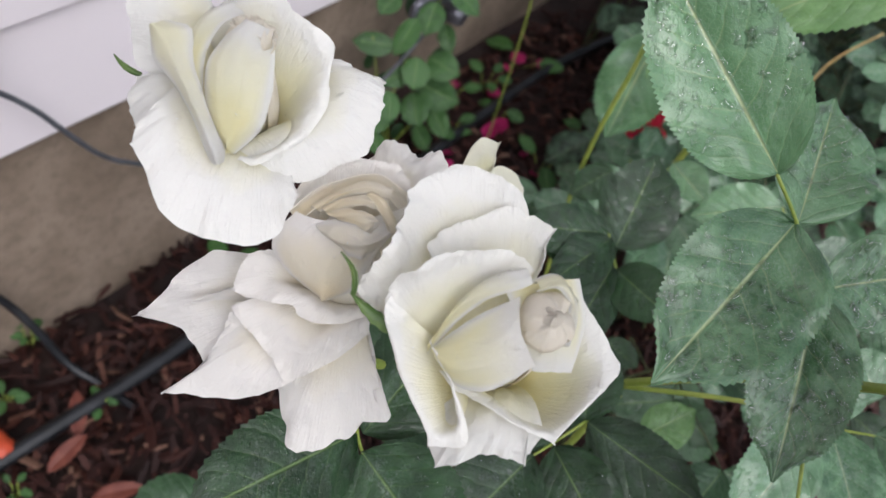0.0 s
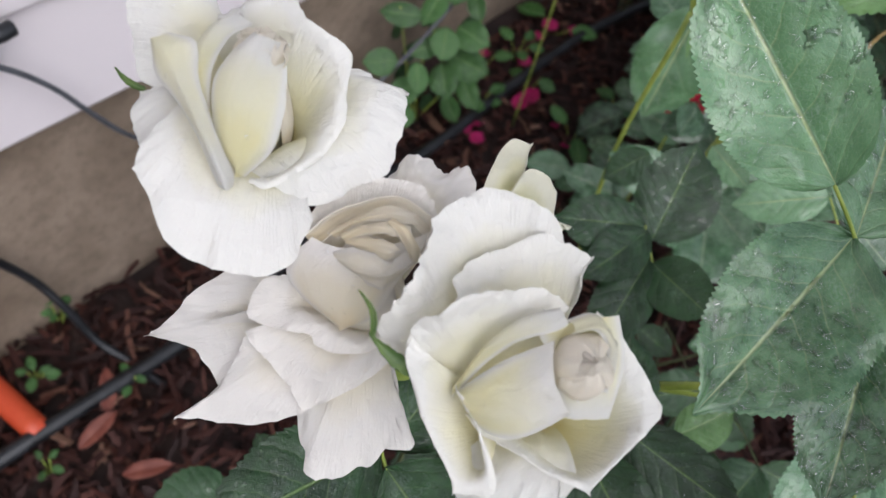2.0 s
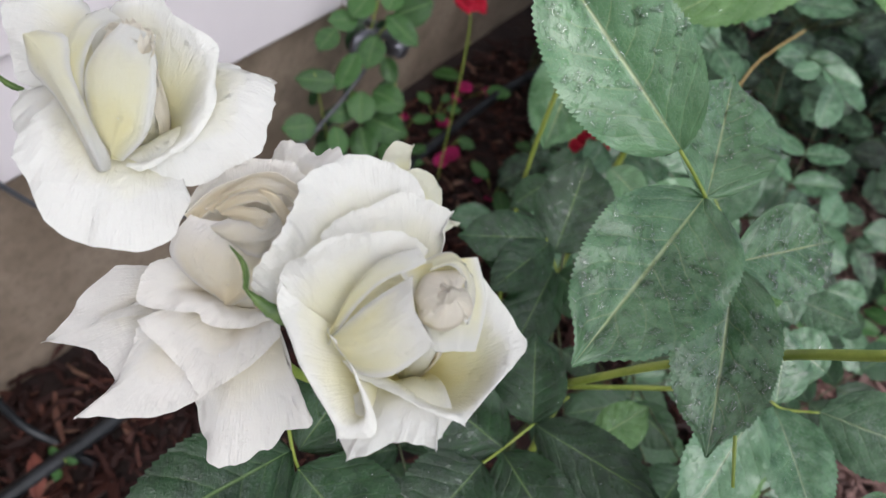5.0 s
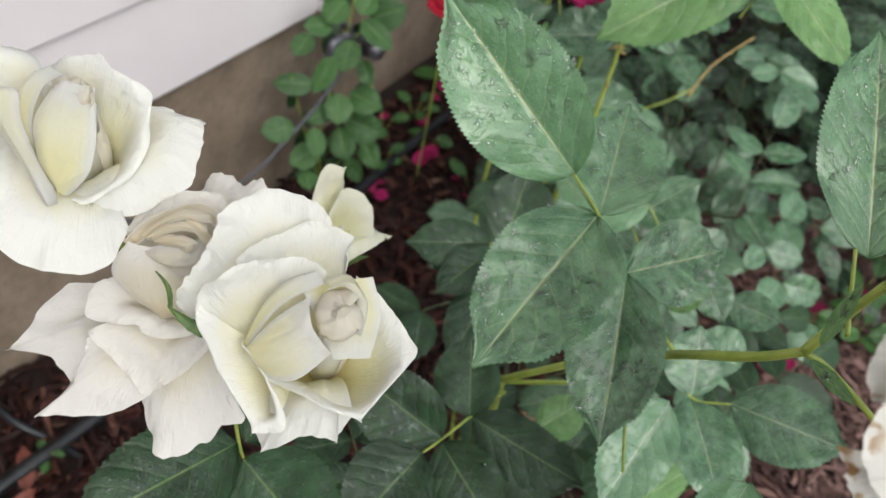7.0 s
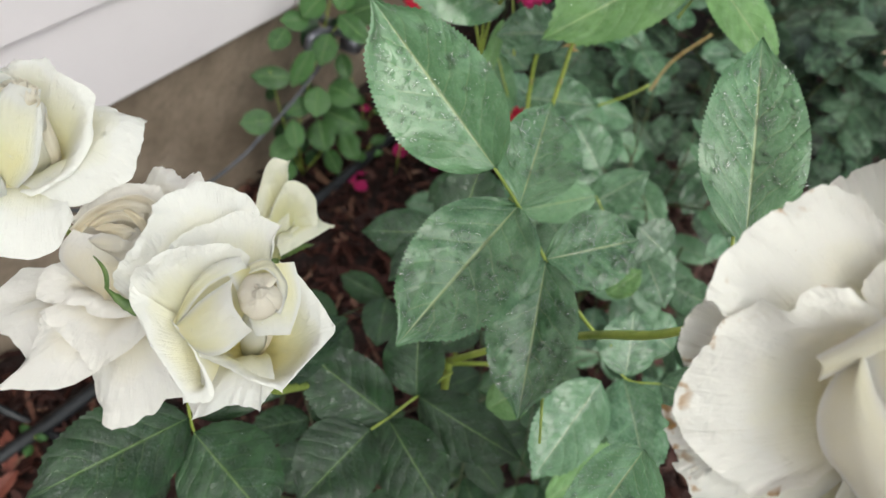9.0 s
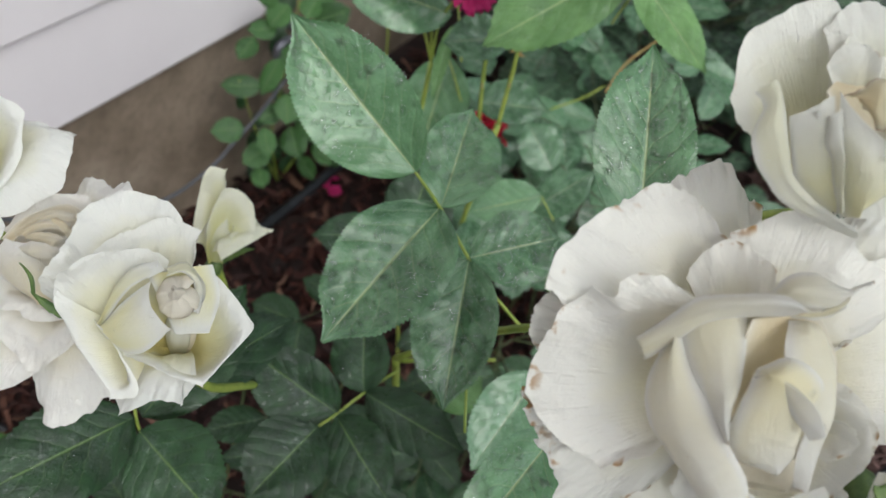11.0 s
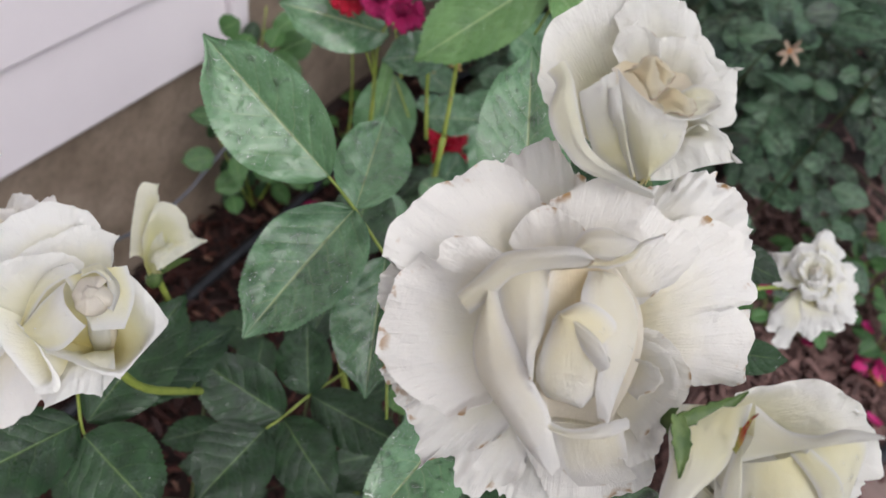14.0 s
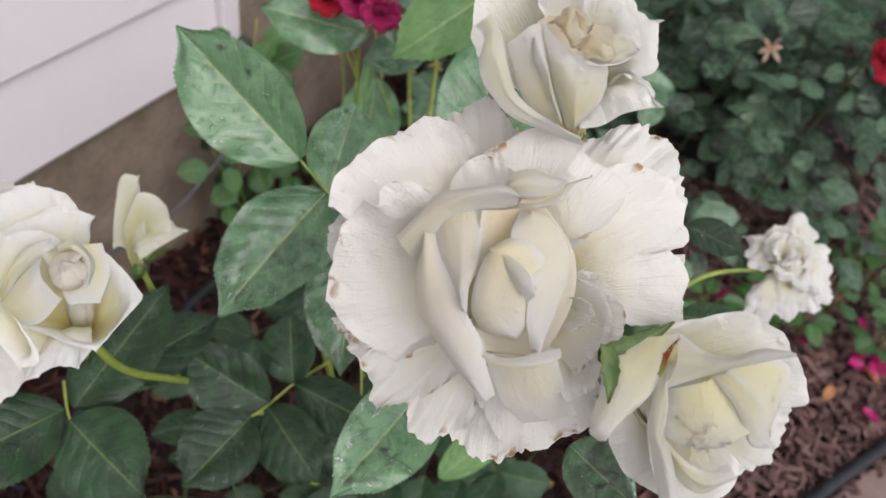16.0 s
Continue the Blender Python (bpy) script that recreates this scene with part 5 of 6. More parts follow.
petal(rose_pink_2, [(11, -3, 18), (18, 3, 22), (9, 4, 27), (-2, 4, 25), (0, -2, 20)], curl=2, seed=128, ruffle=3)
petal(rose_pink_2, [(-2, -3, 20), (-5, 3, 25), (-13, -4, 27), (-19, -11, 23), (-11, -11, 18)], curl=2, seed=129, ruffle=3)
# leaves
stalk_a = leaf_stalk([(0.298, 0.233, 0.779), (0.267, 0.243, 0.808), (0.249, 0.251, 0.828), (0.225, 0.267, 0.856), (0.206, 0.278, 0.874)], 1.3)
leaflet(stalk_a, (0.207, 0.277, 0.874), (0.123, 0.330, 0.938), 66, near=1)
leaflet(stalk_a, (0.226, 0.267, 0.856), (0.244, 0.334, 0.884), 52, near=1)
leaflet(stalk_a, (0.225, 0.267, 0.855), (0.160, 0.184, 0.818), 70, near=1)
leaflet(stalk_a, (0.249, 0.251, 0.829), (0.312, 0.275, 0.832), 50, near=1)
leaflet(stalk_a, (0.249, 0.250, 0.828), (0.239, 0.169, 0.777), 54, near=1)
stalk_b = leaf_stalk([(0.311, 0.165, 0.900), (0.308, 0.179, 0.917), (0.307, 0.191, 0.929)], 1.2)
leaflet(stalk_b, (0.315, 0.190, 0.925), (0.318, 0.278, 0.985), 54, near=1)
stalk_c = leaf_stalk([(0.398, 0.552, 0.831), (0.416, 0.569, 0.872), (0.407, 0.580, 0.887)], 1.2)
leaflet(stalk_c, (0.408, 0.577, 0.883), (0.285, 0.549, 0.789), 76, material=LEAF_FRESH)
leaflet(stalk_c, (0.402, 0.555, 0.882), (0.466, 0.478, 0.842), 43, material=LEAF_FRESH)
stalk_d = leaf_stalk([(0.285, 0.626, 0.716), (0.274, 0.656, 0.759), (0.269, 0.659, 0.763)], 1.2)
leaflet(stalk_d, (0.268, 0.653, 0.753), (0.148, 0.659, 0.774), 69)
leaflet(stalk_d, (0.277, 0.688, 0.717), (0.264, 0.635, 0.655), 16, material=LEAF_FRESH)
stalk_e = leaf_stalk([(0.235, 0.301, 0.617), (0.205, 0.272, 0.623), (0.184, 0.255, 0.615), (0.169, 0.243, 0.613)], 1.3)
leaflet(stalk_e, (0.184, 0.255, 0.615), (0.107, 0.283, 0.658), 59, material=LEAF_SHADED)
leaflet(stalk_e, (0.169, 0.243, 0.613), (0.119, 0.184, 0.598), 68, material=LEAF_SHADED)
leaflet(stalk_e, (0.184, 0.252, 0.614), (0.230, 0.187, 0.600), 57, material=LEAF_SHADED)
leaflet(stalk_e, (0.204, 0.272, 0.623), (0.199, 0.322, 0.662), 51, material=LEAF_SHADED)
leaflet(stalk_e, (0.206, 0.271, 0.623), (0.288, 0.221, 0.626), 49, material=LEAF_SHADED)
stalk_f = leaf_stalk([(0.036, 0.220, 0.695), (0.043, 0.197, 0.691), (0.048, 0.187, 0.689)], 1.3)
leaflet(stalk_f, (0.041, 0.197, 0.691), (-0.037, 0.131, 0.701), 64, material=LEAF_SHADED)
leaflet(stalk_f, (0.047, 0.188, 0.690), (0.106, 0.137, 0.670), 69, material=LEAF_SHADED)
leaflet(stalk_f, (0.046, 0.200, 0.688), (0.104, 0.295, 0.723), 62, material=LEAF_SHADED)
leaflet(stalk_f, (0.051, 0.213, 0.686), (0.141, 0.300, 0.680), 52, material=LEAF_SHADED)
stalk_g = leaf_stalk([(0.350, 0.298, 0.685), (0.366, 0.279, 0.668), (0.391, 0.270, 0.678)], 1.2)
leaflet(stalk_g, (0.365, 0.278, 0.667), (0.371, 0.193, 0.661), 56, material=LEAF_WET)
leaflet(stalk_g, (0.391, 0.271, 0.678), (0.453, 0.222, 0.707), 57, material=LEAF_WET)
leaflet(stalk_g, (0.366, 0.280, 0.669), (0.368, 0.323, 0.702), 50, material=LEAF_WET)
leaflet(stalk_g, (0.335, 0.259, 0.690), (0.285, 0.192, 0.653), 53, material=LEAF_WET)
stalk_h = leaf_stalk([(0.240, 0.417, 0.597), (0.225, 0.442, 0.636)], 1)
leaflet(stalk_h, (0.225, 0.442, 0.635), (0.148, 0.427, 0.640), 45, material=LEAF_SHADED)
leaflet(stalk_h, (0.228, 0.439, 0.633), (0.177, 0.387, 0.623), 40, material=LEAF_SHADED)
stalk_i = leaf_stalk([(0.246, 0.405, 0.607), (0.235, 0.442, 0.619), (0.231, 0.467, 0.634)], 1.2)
leaflet(stalk_i, (0.237, 0.442, 0.620), (0.257, 0.507, 0.676), 69, material=LEAF_SHADED)
leaflet(stalk_i, (0.232, 0.424, 0.617), (0.161, 0.447, 0.639), 50, material=LEAF_SHADED)
leaflet(stalk_i, (0.235, 0.424, 0.618), (0.195, 0.339, 0.589), 47, material=LEAF_SHADED)
leaflet(stalk_i, (0.238, 0.421, 0.617), (0.277, 0.367, 0.633), 47, material=LEAF_SHADED)
leaflet(stalk_i, (0.265, 0.597, 0.567), (0.228, 0.581, 0.534), 37, material=LEAF_SHADED)
stalk_j = leaf_stalk([(0.387, 0.471, 0.650), (0.370, 0.485, 0.669)], 1)
leaflet(stalk_j, (0.370, 0.485, 0.669), (0.302, 0.484, 0.636), 44)
leaflet(stalk_j, (0.328, 0.618, 0.575), (0.360, 0.571, 0.574), 37)
stalk_k = leaf_stalk([(0.308, 0.687, 0.618), (0.287, 0.720, 0.654)], 1.2)
leaflet(stalk_k, (0.287, 0.721, 0.657), (0.272, 0.679, 0.537), 80)
stalk_l = leaf_stalk([(0.413, 0.507, 0.564), (0.390, 0.545, 0.591)], 1)
leaflet(stalk_l, (0.381, 0.525, 0.610), (0.435, 0.533, 0.668), 45, material=LEAF_WET)
leaflet(stalk_l, (0.325, 0.676, 0.629), (0.406, 0.660, 0.643), 54, material=LEAF_WET)
leaflet(stalk_l, (0.330, 0.627, 0.750), (0.261, 0.629, 0.735), 51, material=LEAF_WET)
leaflet(stalk_l, (0.433, 0.645, 0.564), (0.395, 0.689, 0.599), 56, material=LEAF_WET)
leaflet(stalk_l, (0.358, 0.354, 0.679), (0.381, 0.363, 0.706), 25, material=LEAF_FRESH)
leaflet(stalk_l, (0.285, 0.315, 0.539), (0.324, 0.335, 0.565), 40, material=LEAF_FRESH)
leaflet(stalk_l, (0.353, 0.256, 0.484), (0.432, 0.295, 0.540), 39, material=LEAF_FRESH)
leaflet(stalk_l, (0.424, 0.437, 0.640), (0.441, 0.391, 0.625), 39, material=LEAF_WET)
leaflet(stalk_l, (0.448, 0.412, 0.633), (0.484, 0.381, 0.646), 36, material=LEAF_WET)
leaflet(stalk_l, (0.291, 0.154, 0.906), (0.297, 0.165, 0.935), 7, material=LEAF_FRESH)
leaflet(stalk_l, (0.322, 0.623, 0.496), (0.247, 0.650, 0.504), 53, material=LEAF_WET)
leaflet(stalk_l, (0.479, 0.495, 0.589), (0.440, 0.510, 0.611), 56, material=LEAF_WET)
leaflet(stalk_l, (0.409, 0.306, 0.676), (0.374, 0.328, 0.687), 44, material=LEAF_WET)
stalk_m = leaf_stalk([(0.252, 0.202, 0.801), (0.254, 0.159, 0.769)], 1.2)
leaflet(stalk_m, (0.292, 0.152, 0.897), (0.303, 0.130, 0.898), 7, material=LEAF_FRESH)
leaflet(stalk_m, (0.291, 0.129, 0.826), (0.233, 0.061, 0.813), 51, near=1)
leaflet(stalk_m, (0.349, 0.049, 0.887), (0.371, 0.009, 0.898), 32, near=1)
leaflet(stalk_m, (0.441, 0.149, 0.872), (0.476, 0.135, 0.884), 22, material=LEAF_SHADED)
leaflet(stalk_m, (0.487, 0.255, 0.851), (0.524, 0.228, 0.851), 26, material=LEAF_SHADED)
cane([(0.231, 0.307, 0.625), (0.263, 0.263, 0.723), (0.281, 0.216, 0.804), (0.287, 0.176, 0.863), (0.293, 0.160, 0.892)], 3.0)
cane([(0.293, 0.160, 0.892), (0.300, 0.163, 0.916), (0.307, 0.165, 0.936)], 2.4)
cane([(0.293, 0.160, 0.892), (0.305, 0.154, 0.889), (0.325, 0.130, 0.883)], 1.8)
cane([(0.232, 0.307, 0.621), (0.280, 0.288, 0.659), (0.304, 0.276, 0.680)], 2.0)
cane([(0.347, 0.638, 0.630), (0.348, 0.648, 0.697), (0.346, 0.650, 0.738)], 2.6, thorns=5)
cane([(0.331, 0.663, 0.605), (0.323, 0.676, 0.671), (0.319, 0.671, 0.718)], 2.6, thorns=4)
cane([(0.460, 0.809, 0.531), (0.500, 0.811, 0.557), (0.525, 0.815, 0.578)], 1.6)
cane([(0.544, 0.848, 0.545), (0.564, 0.866, 0.586), (0.604, 0.875, 0.633)], 2.0, material=THORN)
cane([(0.484, 0.233, 0.797), (0.568, 0.311, 0.743), (0.656, 0.368, 0.691), (0.689, 0.354, 0.688)], 2.2)
cane([(-0.038, 0.237, 0.841), (-0.008, 0.255, 0.762), (0.061, 0.318, 0.616), (0.160, 0.360, 0.450), (0.26, 0.41, 0.10), (0.29, 0.42, -0.13)], 2.6, taper=1.6)
cane([(0.019, 0.197, 0.803), (0.040, 0.222, 0.730), (0.089, 0.299, 0.597), (0.160, 0.360, 0.450), (0.26, 0.41, 0.10), (0.29, 0.42, -0.13)], 2.6, taper=1.6)
cane([(0.084, 0.162, 0.825), (0.095, 0.191, 0.748), (0.122, 0.281, 0.607), (0.160, 0.360, 0.450), (0.26, 0.41, 0.10), (0.29, 0.42, -0.13)], 2.6, taper=1.6)
cane([(0.081, 0.301, 0.741), (0.093, 0.310, 0.677), (0.120, 0.351, 0.566), (0.160, 0.360, 0.450), (0.26, 0.41, 0.10), (0.29, 0.42, -0.13)], 2.6, taper=1.6)
cane([(0.307, 0.071, 0.976), (0.307, 0.128, 0.945), (0.307, 0.165, 0.936)], 2.4)
cane([(0.327, 0.111, 1.032), (0.319, 0.152, 0.978), (0.307, 0.165, 0.936)], 2.4)
cane([(0.343, 0.024, 0.983), (0.329, 0.101, 0.949), (0.307, 0.165, 0.936)], 2.4)
cane([(0.231, 0.307, 0.625), (0.251, 0.337, 0.475), (0.28, 0.40, 0.2), (0.30, 0.42, -0.13)], 3.6)
cane([(0.347, 0.638, 0.630), (0.347, 0.668, 0.330), (0.34, 0.6, -0.13)], 3.6)
cane([(0.425, 0.963, 0.341), (0.445, 0.983, 0.221), (0.42, 0.95, -0.13)], 2.2)
cane([(0.241, 1.324, 0.358), (0.261, 1.324, 0.238), (0.271, 1.324, -0.13)], 2.2)
cane([(1.104, 0.907, 0.652), (1.144, 1.007, 0.532), (1.204, 1.207, -0.13)], 2.2, material=OLD_CANE)
cane([(0.275, 0.627, 0.805), (0.259, 0.658, 0.744), (0.259, 0.665, 0.684)], 1.8)
cane([(0.251, 0.647, 0.807), (0.250, 0.666, 0.745), (0.259, 0.665, 0.684)], 1.8)
cane([(0.220, 0.660, 0.799), (0.237, 0.671, 0.742), (0.259, 0.665, 0.684)], 1.8)
cane([(0.259, 0.665, 0.684), (0.269, 0.675, 0.404), (0.34, 0.6, -0.13)], 2.8)
cup(rose_d, 15, 0.6)
for r in (rose_a, rose_b, rose_c, rose_g, rose_e, rose_f):
    drops(r, DATA[r.name][2], 110, 0.0003, 0.0013, len(r["label"]), 0.3, r.matrix_world.to_3x3())


# ---- foliage farther off ----
def leaf_variants(count, material, name):
    made = []
    for k in range(count):
        grid, uv = leaf_grid((0, 0, 0), (0, 1, 0), 0.56 + 0.08 * (k % 3), (0.0, 0.0, 1.0), 9, 22, 0.05 + 0.07 * (k % 4), 0.05 + 0.05 * (k % 3), 31.7 + k * 2.3)
        made.append(sheet_mesh(name, grid, material, 0.006, uv)[0])
    return made


VARIANTS = {m.name: leaf_variants(5, m, "leaflet") for m in (LEAF, LEAF_SHADED, LEAF_FRESH, LEAF_VINE, LEAF_HEDGE, LEAF_WET)}


def loose_leaf(parent, base, way, face, size, material, rng, name="leaflet"):
    """A leaflet that shares one of a few meshes, from base along way, looking along face."""
    y = Vector(way).normalized()
    x = y.cross(Vector(face)).normalized()
    z = x.cross(y)
    ob = new(name, rng.choice(VARIANTS[material.name]))
    ob.parent = parent
    ob.matrix_basis = Matrix.Translation(Vector(base) - ORIGIN[0]) @ Matrix((x, y, z)).transposed().to_4x4() @ Matrix.Diagonal((size, size, size, 1))
    return ob


ORIGIN = [Vector()]


def compound_leaf(thing, root, way, size, material, rng, pairs=2):
    """A drooping stalk with pairs of leaflets and one at its end."""
    way = Vector(way).normalized()
    side = way.cross(Vector((0, 0, 1))).normalized()
    span = size * (1.1 + 0.75 * pairs)
    line = [Vector(root) + way * (span * t) - Vector((0, 0, 0.25 * span * t * t)) for t in (0, 0.35, 0.7, 1.0)]
    v, f = tube([q - ORIGIN[0] for q in line], 0.0011, 5, 3, 0.6)
    stalk = new("leaf_stalk", mesh("leaf_stalk", v, f, OLD_CANE))
    stalk.parent = thing
    up = Vector((rng.uniform(-0.5, 0.25), rng.uniform(-0.95, -0.2), rng.uniform(0.55, 1))).normalized()
    for k in range(pairs):
        q = line[1].lerp(line[3], k / pairs)
        for s in (-1, 1):
            d = way * rng.uniform(0.35, 0.7) + side * s - Vector((0, 0, rng.uniform(0.05, 0.4)))
            loose_leaf(stalk, q, d, up + side * s * rng.uniform(-0.3, 0.25), size * rng.uniform(0.8, 1.1), material, rng)
    loose_leaf(stalk, line[3], way - Vector((0, 0, rng.uniform(0.1, 0.5))), up, size * rng.uniform(1.0, 1.25), material, rng)


def shrub(name, label, foot, canes, leaves, low, high, size, material, seed, pairs=2):
    """A bush of canes from its foot, with compound leaves filling the box from low to high."""
    rng = random.Random(seed)
    ob = tagged(new(name), label, "bush")
    ob.empty_display_size = 0.01
    ob.location = foot
    ORIGIN[0] = Vector(foot)
    ends = []
    for k in range(canes):
        end = Vector([rng.uniform(a, b) for a, b in zip(low, high)])
        end.z = max(end.z, low[2] + 0.6 * (high[2] - low[2]))
        start = Vector(foot) + Vector((rng.uniform(-0.06, 0.06), rng.uniform(-0.06, 0.06), -0.01))
        mid = start.lerp(end, 0.5) + Vector((rng.uniform(-0.06, 0.06), rng.uniform(-0.06, 0.06), 0.08))
        v, f = tube([start - ORIGIN[0], mid - ORIGIN[0], end - ORIGIN[0]], 0.0034, 6, 8, 0.5, 0.1)
        c = new("cane", mesh("cane", v, f, OLD_CANE))
        c.parent = ob
        ends.append(curve_points([start, mid, end], 8))
    for k in range(leaves):
        q = Vector([rng.uniform(a, b) for a, b in zip(low, high)])
        best = min((p for line in ends for p in line[4:]), key=lambda p: (p - q).length)
        root = best.lerp(q, 0.75) if (best - q).length > 0.1 else best
        way = q - best + Vector((rng.uniform(-0.1, 0.1), rng.uniform(-0.16, 0.04), rng.uniform(-0.02, 0.05)))
        v, f = tube([best - ORIGIN[0], root - ORIGIN[0]], 0.0014, 5, 3)
        t = new("twig", mesh("twig", v, f, OLD_CANE))
        t.parent = ob
        compound_leaf(ob, root, way, size * rng.uniform(0.8, 1.15), material, rng, pairs)
    return ob


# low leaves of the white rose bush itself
shrub("rose_bush", "lower leaves of the white rose bush", (0.36, 0.44, GROUND), 6, 22, (0.20, 0.32, 0.12), (0.62, 0.62, 0.46), 0.066, LEAF_SHADED, 11)
shrub("rose_bush", "lower leaves of the white rose bush", (0.02, 0.30, GROUND), 3, 5, (-0.02, 0.24, 0.30), (0.16, 0.40, 0.52), 0.060, LEAF_SHADED, 15)
shrub("rose_bush", "red rose bush with dull blue-green leaves", (0.62, 0.95, GROUND), 7, 34, (0.46, 0.76, 0.00), (0.82, 1.25, 0.52), 0.084, LEAF_WET, 21)
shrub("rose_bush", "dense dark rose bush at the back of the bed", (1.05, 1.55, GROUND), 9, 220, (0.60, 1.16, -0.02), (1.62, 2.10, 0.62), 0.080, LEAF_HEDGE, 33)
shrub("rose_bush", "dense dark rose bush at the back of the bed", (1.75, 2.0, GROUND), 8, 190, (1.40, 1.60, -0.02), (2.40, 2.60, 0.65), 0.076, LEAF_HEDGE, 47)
shrub("rose_bush", "leggy rose bush beside the house corner", (0.55, 1.80, GROUND), 4, 16, (0.46, 1.66, -0.05), (0.95, 2.15, 0.30), 0.055, LEAF_SHADED, 52)


def vine():
    """A self-sown climber hanging against the foundation."""
    rng = random.Random(8)
    ob = tagged(new("climbing_plant"), "light green climber hanging on the foundation", "plant")
    ob.empty_display_size = 0.01
    foot = on_wall(1.08, 0.06, GROUND)
    ob.location = foot
    ORIGIN[0] = foot
    stems = [[on_wall(1.08, 0.06, GROUND - 0.01), on_wall(1.04, 0.07, 0.05), on_wall(1.07, 0.08, 0.24), on_wall(1.10, 0.08, 0.40)],
             [on_wall(1.08, 0.06, GROUND - 0.01), on_wall(1.13, 0.10, 0.0), on_wall(1.15, 0.11, 0.14)],
             [on_wall(1.08, 0.06, GROUND - 0.01), on_wall(1.0, 0.08, 0.03), on_wall(0.94, 0.07, 0.24)],
             [on_wall(1.07, 0.08, 0.24), on_wall(1.14, 0.10, 0.30), on_wall(1.22, 0.11, 0.27)]]
    for line in stems:
        v, f = tube([q - foot for q in line], 0.0022, 6, 6, 0.6)
        s = new("stem", mesh("stem", v, f, STEM))
        s.parent = ob
        for q in curve_points(line, 4)[2:]:
            if rng.random() < 0.75:
                d = ALONG * rng.uniform(-1.0, 1.0) - Vector((0, 0, rng.uniform(0.3, 1.1)))
                loose_leaf(ob, q - OUT * 0.02, d, OUT * 0.7 + Vector((0, -0.4, 0.9)), rng.uniform(0.045, 0.07), LEAF_SHADED, rng, "leaf")
    return ob


VINE = vine()


def vine_leaf(base, tip, wide):
    rng = random.Random(int(base[2] * 10000))
    way = Vector(tip) - Vector(base)
    ORIGIN[0] = Vector(VINE.location)
    ob = loose_leaf(VINE, base, way, Vector((-0.1 + rng.uniform(-0.4, 0.4), -0.75, 0.65 + rng.uniform(-0.3, 0.3))), way.length, LEAF_VINE, rng, "leaf")
    ob.matrix_basis = ob.matrix_basis @ Matrix.Diagonal((wide / 0.63 / way.length, 1, 1, 1))


vine_leaf((0.065, 1.217, 0.376), (0.037, 1.180, 0.347), 0.052)
vine_leaf((0.113, 1.286, 0.301), (0.179, 1.289, 0.340), 0.053)
vine_leaf((0.097, 1.264, 0.313), (0.161, 1.224, 0.284), 0.049)
vine_leaf((0.049, 1.195, 0.337), (-0.003, 1.175, 0.338), 0.044)
vine_leaf((0.084, 1.244, 0.281), (0.074, 1.195, 0.238), 0.050)
vine_leaf((0.110, 1.282, 0.214), (0.132, 1.239, 0.181), 0.030)
vine_leaf((0.055, 1.203, 0.266), (0.028, 1.147, 0.217), 0.049)
vine_leaf((0.027, 1.164, 0.226), (-0.048, 1.144, 0.232), 0.049)
vine_leaf((0.073, 1.228, 0.166), (0.077, 1.177, 0.127), 0.054)
vine_leaf((0.095, 1.260, 0.146), (0.160, 1.234, 0.140), 0.052)
vine_leaf((0.090, 1.253, 0.088), (0.174, 1.225, 0.082), 0.059)
vine_leaf((0.081, 1.240, 0.071), (0.106, 1.185, 0.031), 0.057)
vine_leaf((0.033, 1.171, 0.120), (0.048, 1.121, 0.086), 0.045)
vine_leaf((0.000, 1.125, 0.153), (-0.060, 1.100, 0.153), 0.056)
vine_leaf((0.044, 1.187, 0.058), (-0.006, 1.145, 0.037), 0.060)
vine_leaf((0.104, 1.273, -0.040), (0.141, 1.228, -0.065), 0.045)
vine_leaf((0.025, 1.160, 0.017), (0.039, 1.121, -0.002), 0.039)
vine_leaf((0.112, 1.285, 0.350), (0.096, 1.253, 0.326), 0.039)
vine_leaf((0.014, 1.145, 0.346), (-0.009, 1.108, 0.321), 0.040)
vine_leaf((0.151, 1.341, 0.353), (0.093, 1.309, 0.326), 0.049)
vine_leaf((0.018, 1.150, 0.419), (0.052, 1.150, 0.446), 0.043)
vine_leaf((0.065, 1.218, 0.138), (0.015, 1.183, 0.121), 0.045)
vine_leaf((0.134, 1.315, -0.022), (0.175, 1.265, -0.053), 0.045)


# ---- hose, cables and tap ----
def laid(name, label, category, points, radius, material, sides=12):
    v, f = tube(points, radius, sides, 10)
    return tagged(new(name, mesh(name, v, f, material)), label, category)


z = GROUND + 0.024
laid("garden_hose", "black rubber garden hose lying on the mulch", "hose",
     [(-0.95, -0.25, z), (-0.66, 0.10, z), (-0.405, 0.437, z + 0.002), (-0.209, 0.689, z + 0.002), (-0.016, 1.01, z), (0.135, 1.226, z + 0.003), (0.246, 1.402, z), (0.46, 1.70, z), (0.80, 2.05, z)], 0.0125, RUBBER)
laid("black_cable", "black cable leaning from the wall down to the hose", "cable",
     [on_wall(0.13, 0.02, 0.27), on_wall(0.20, 0.025, 0.16), on_wall(0.248, 0.03, 0.059), on_wall(0.269, 0.06, -0.002), on_wall(0.286, 0.10, -0.078), (-0.311, 0.592, GROUND + 0.016), (-0.25, 0.565, GROUND + 0.012)], 0.0065, RUBBER)
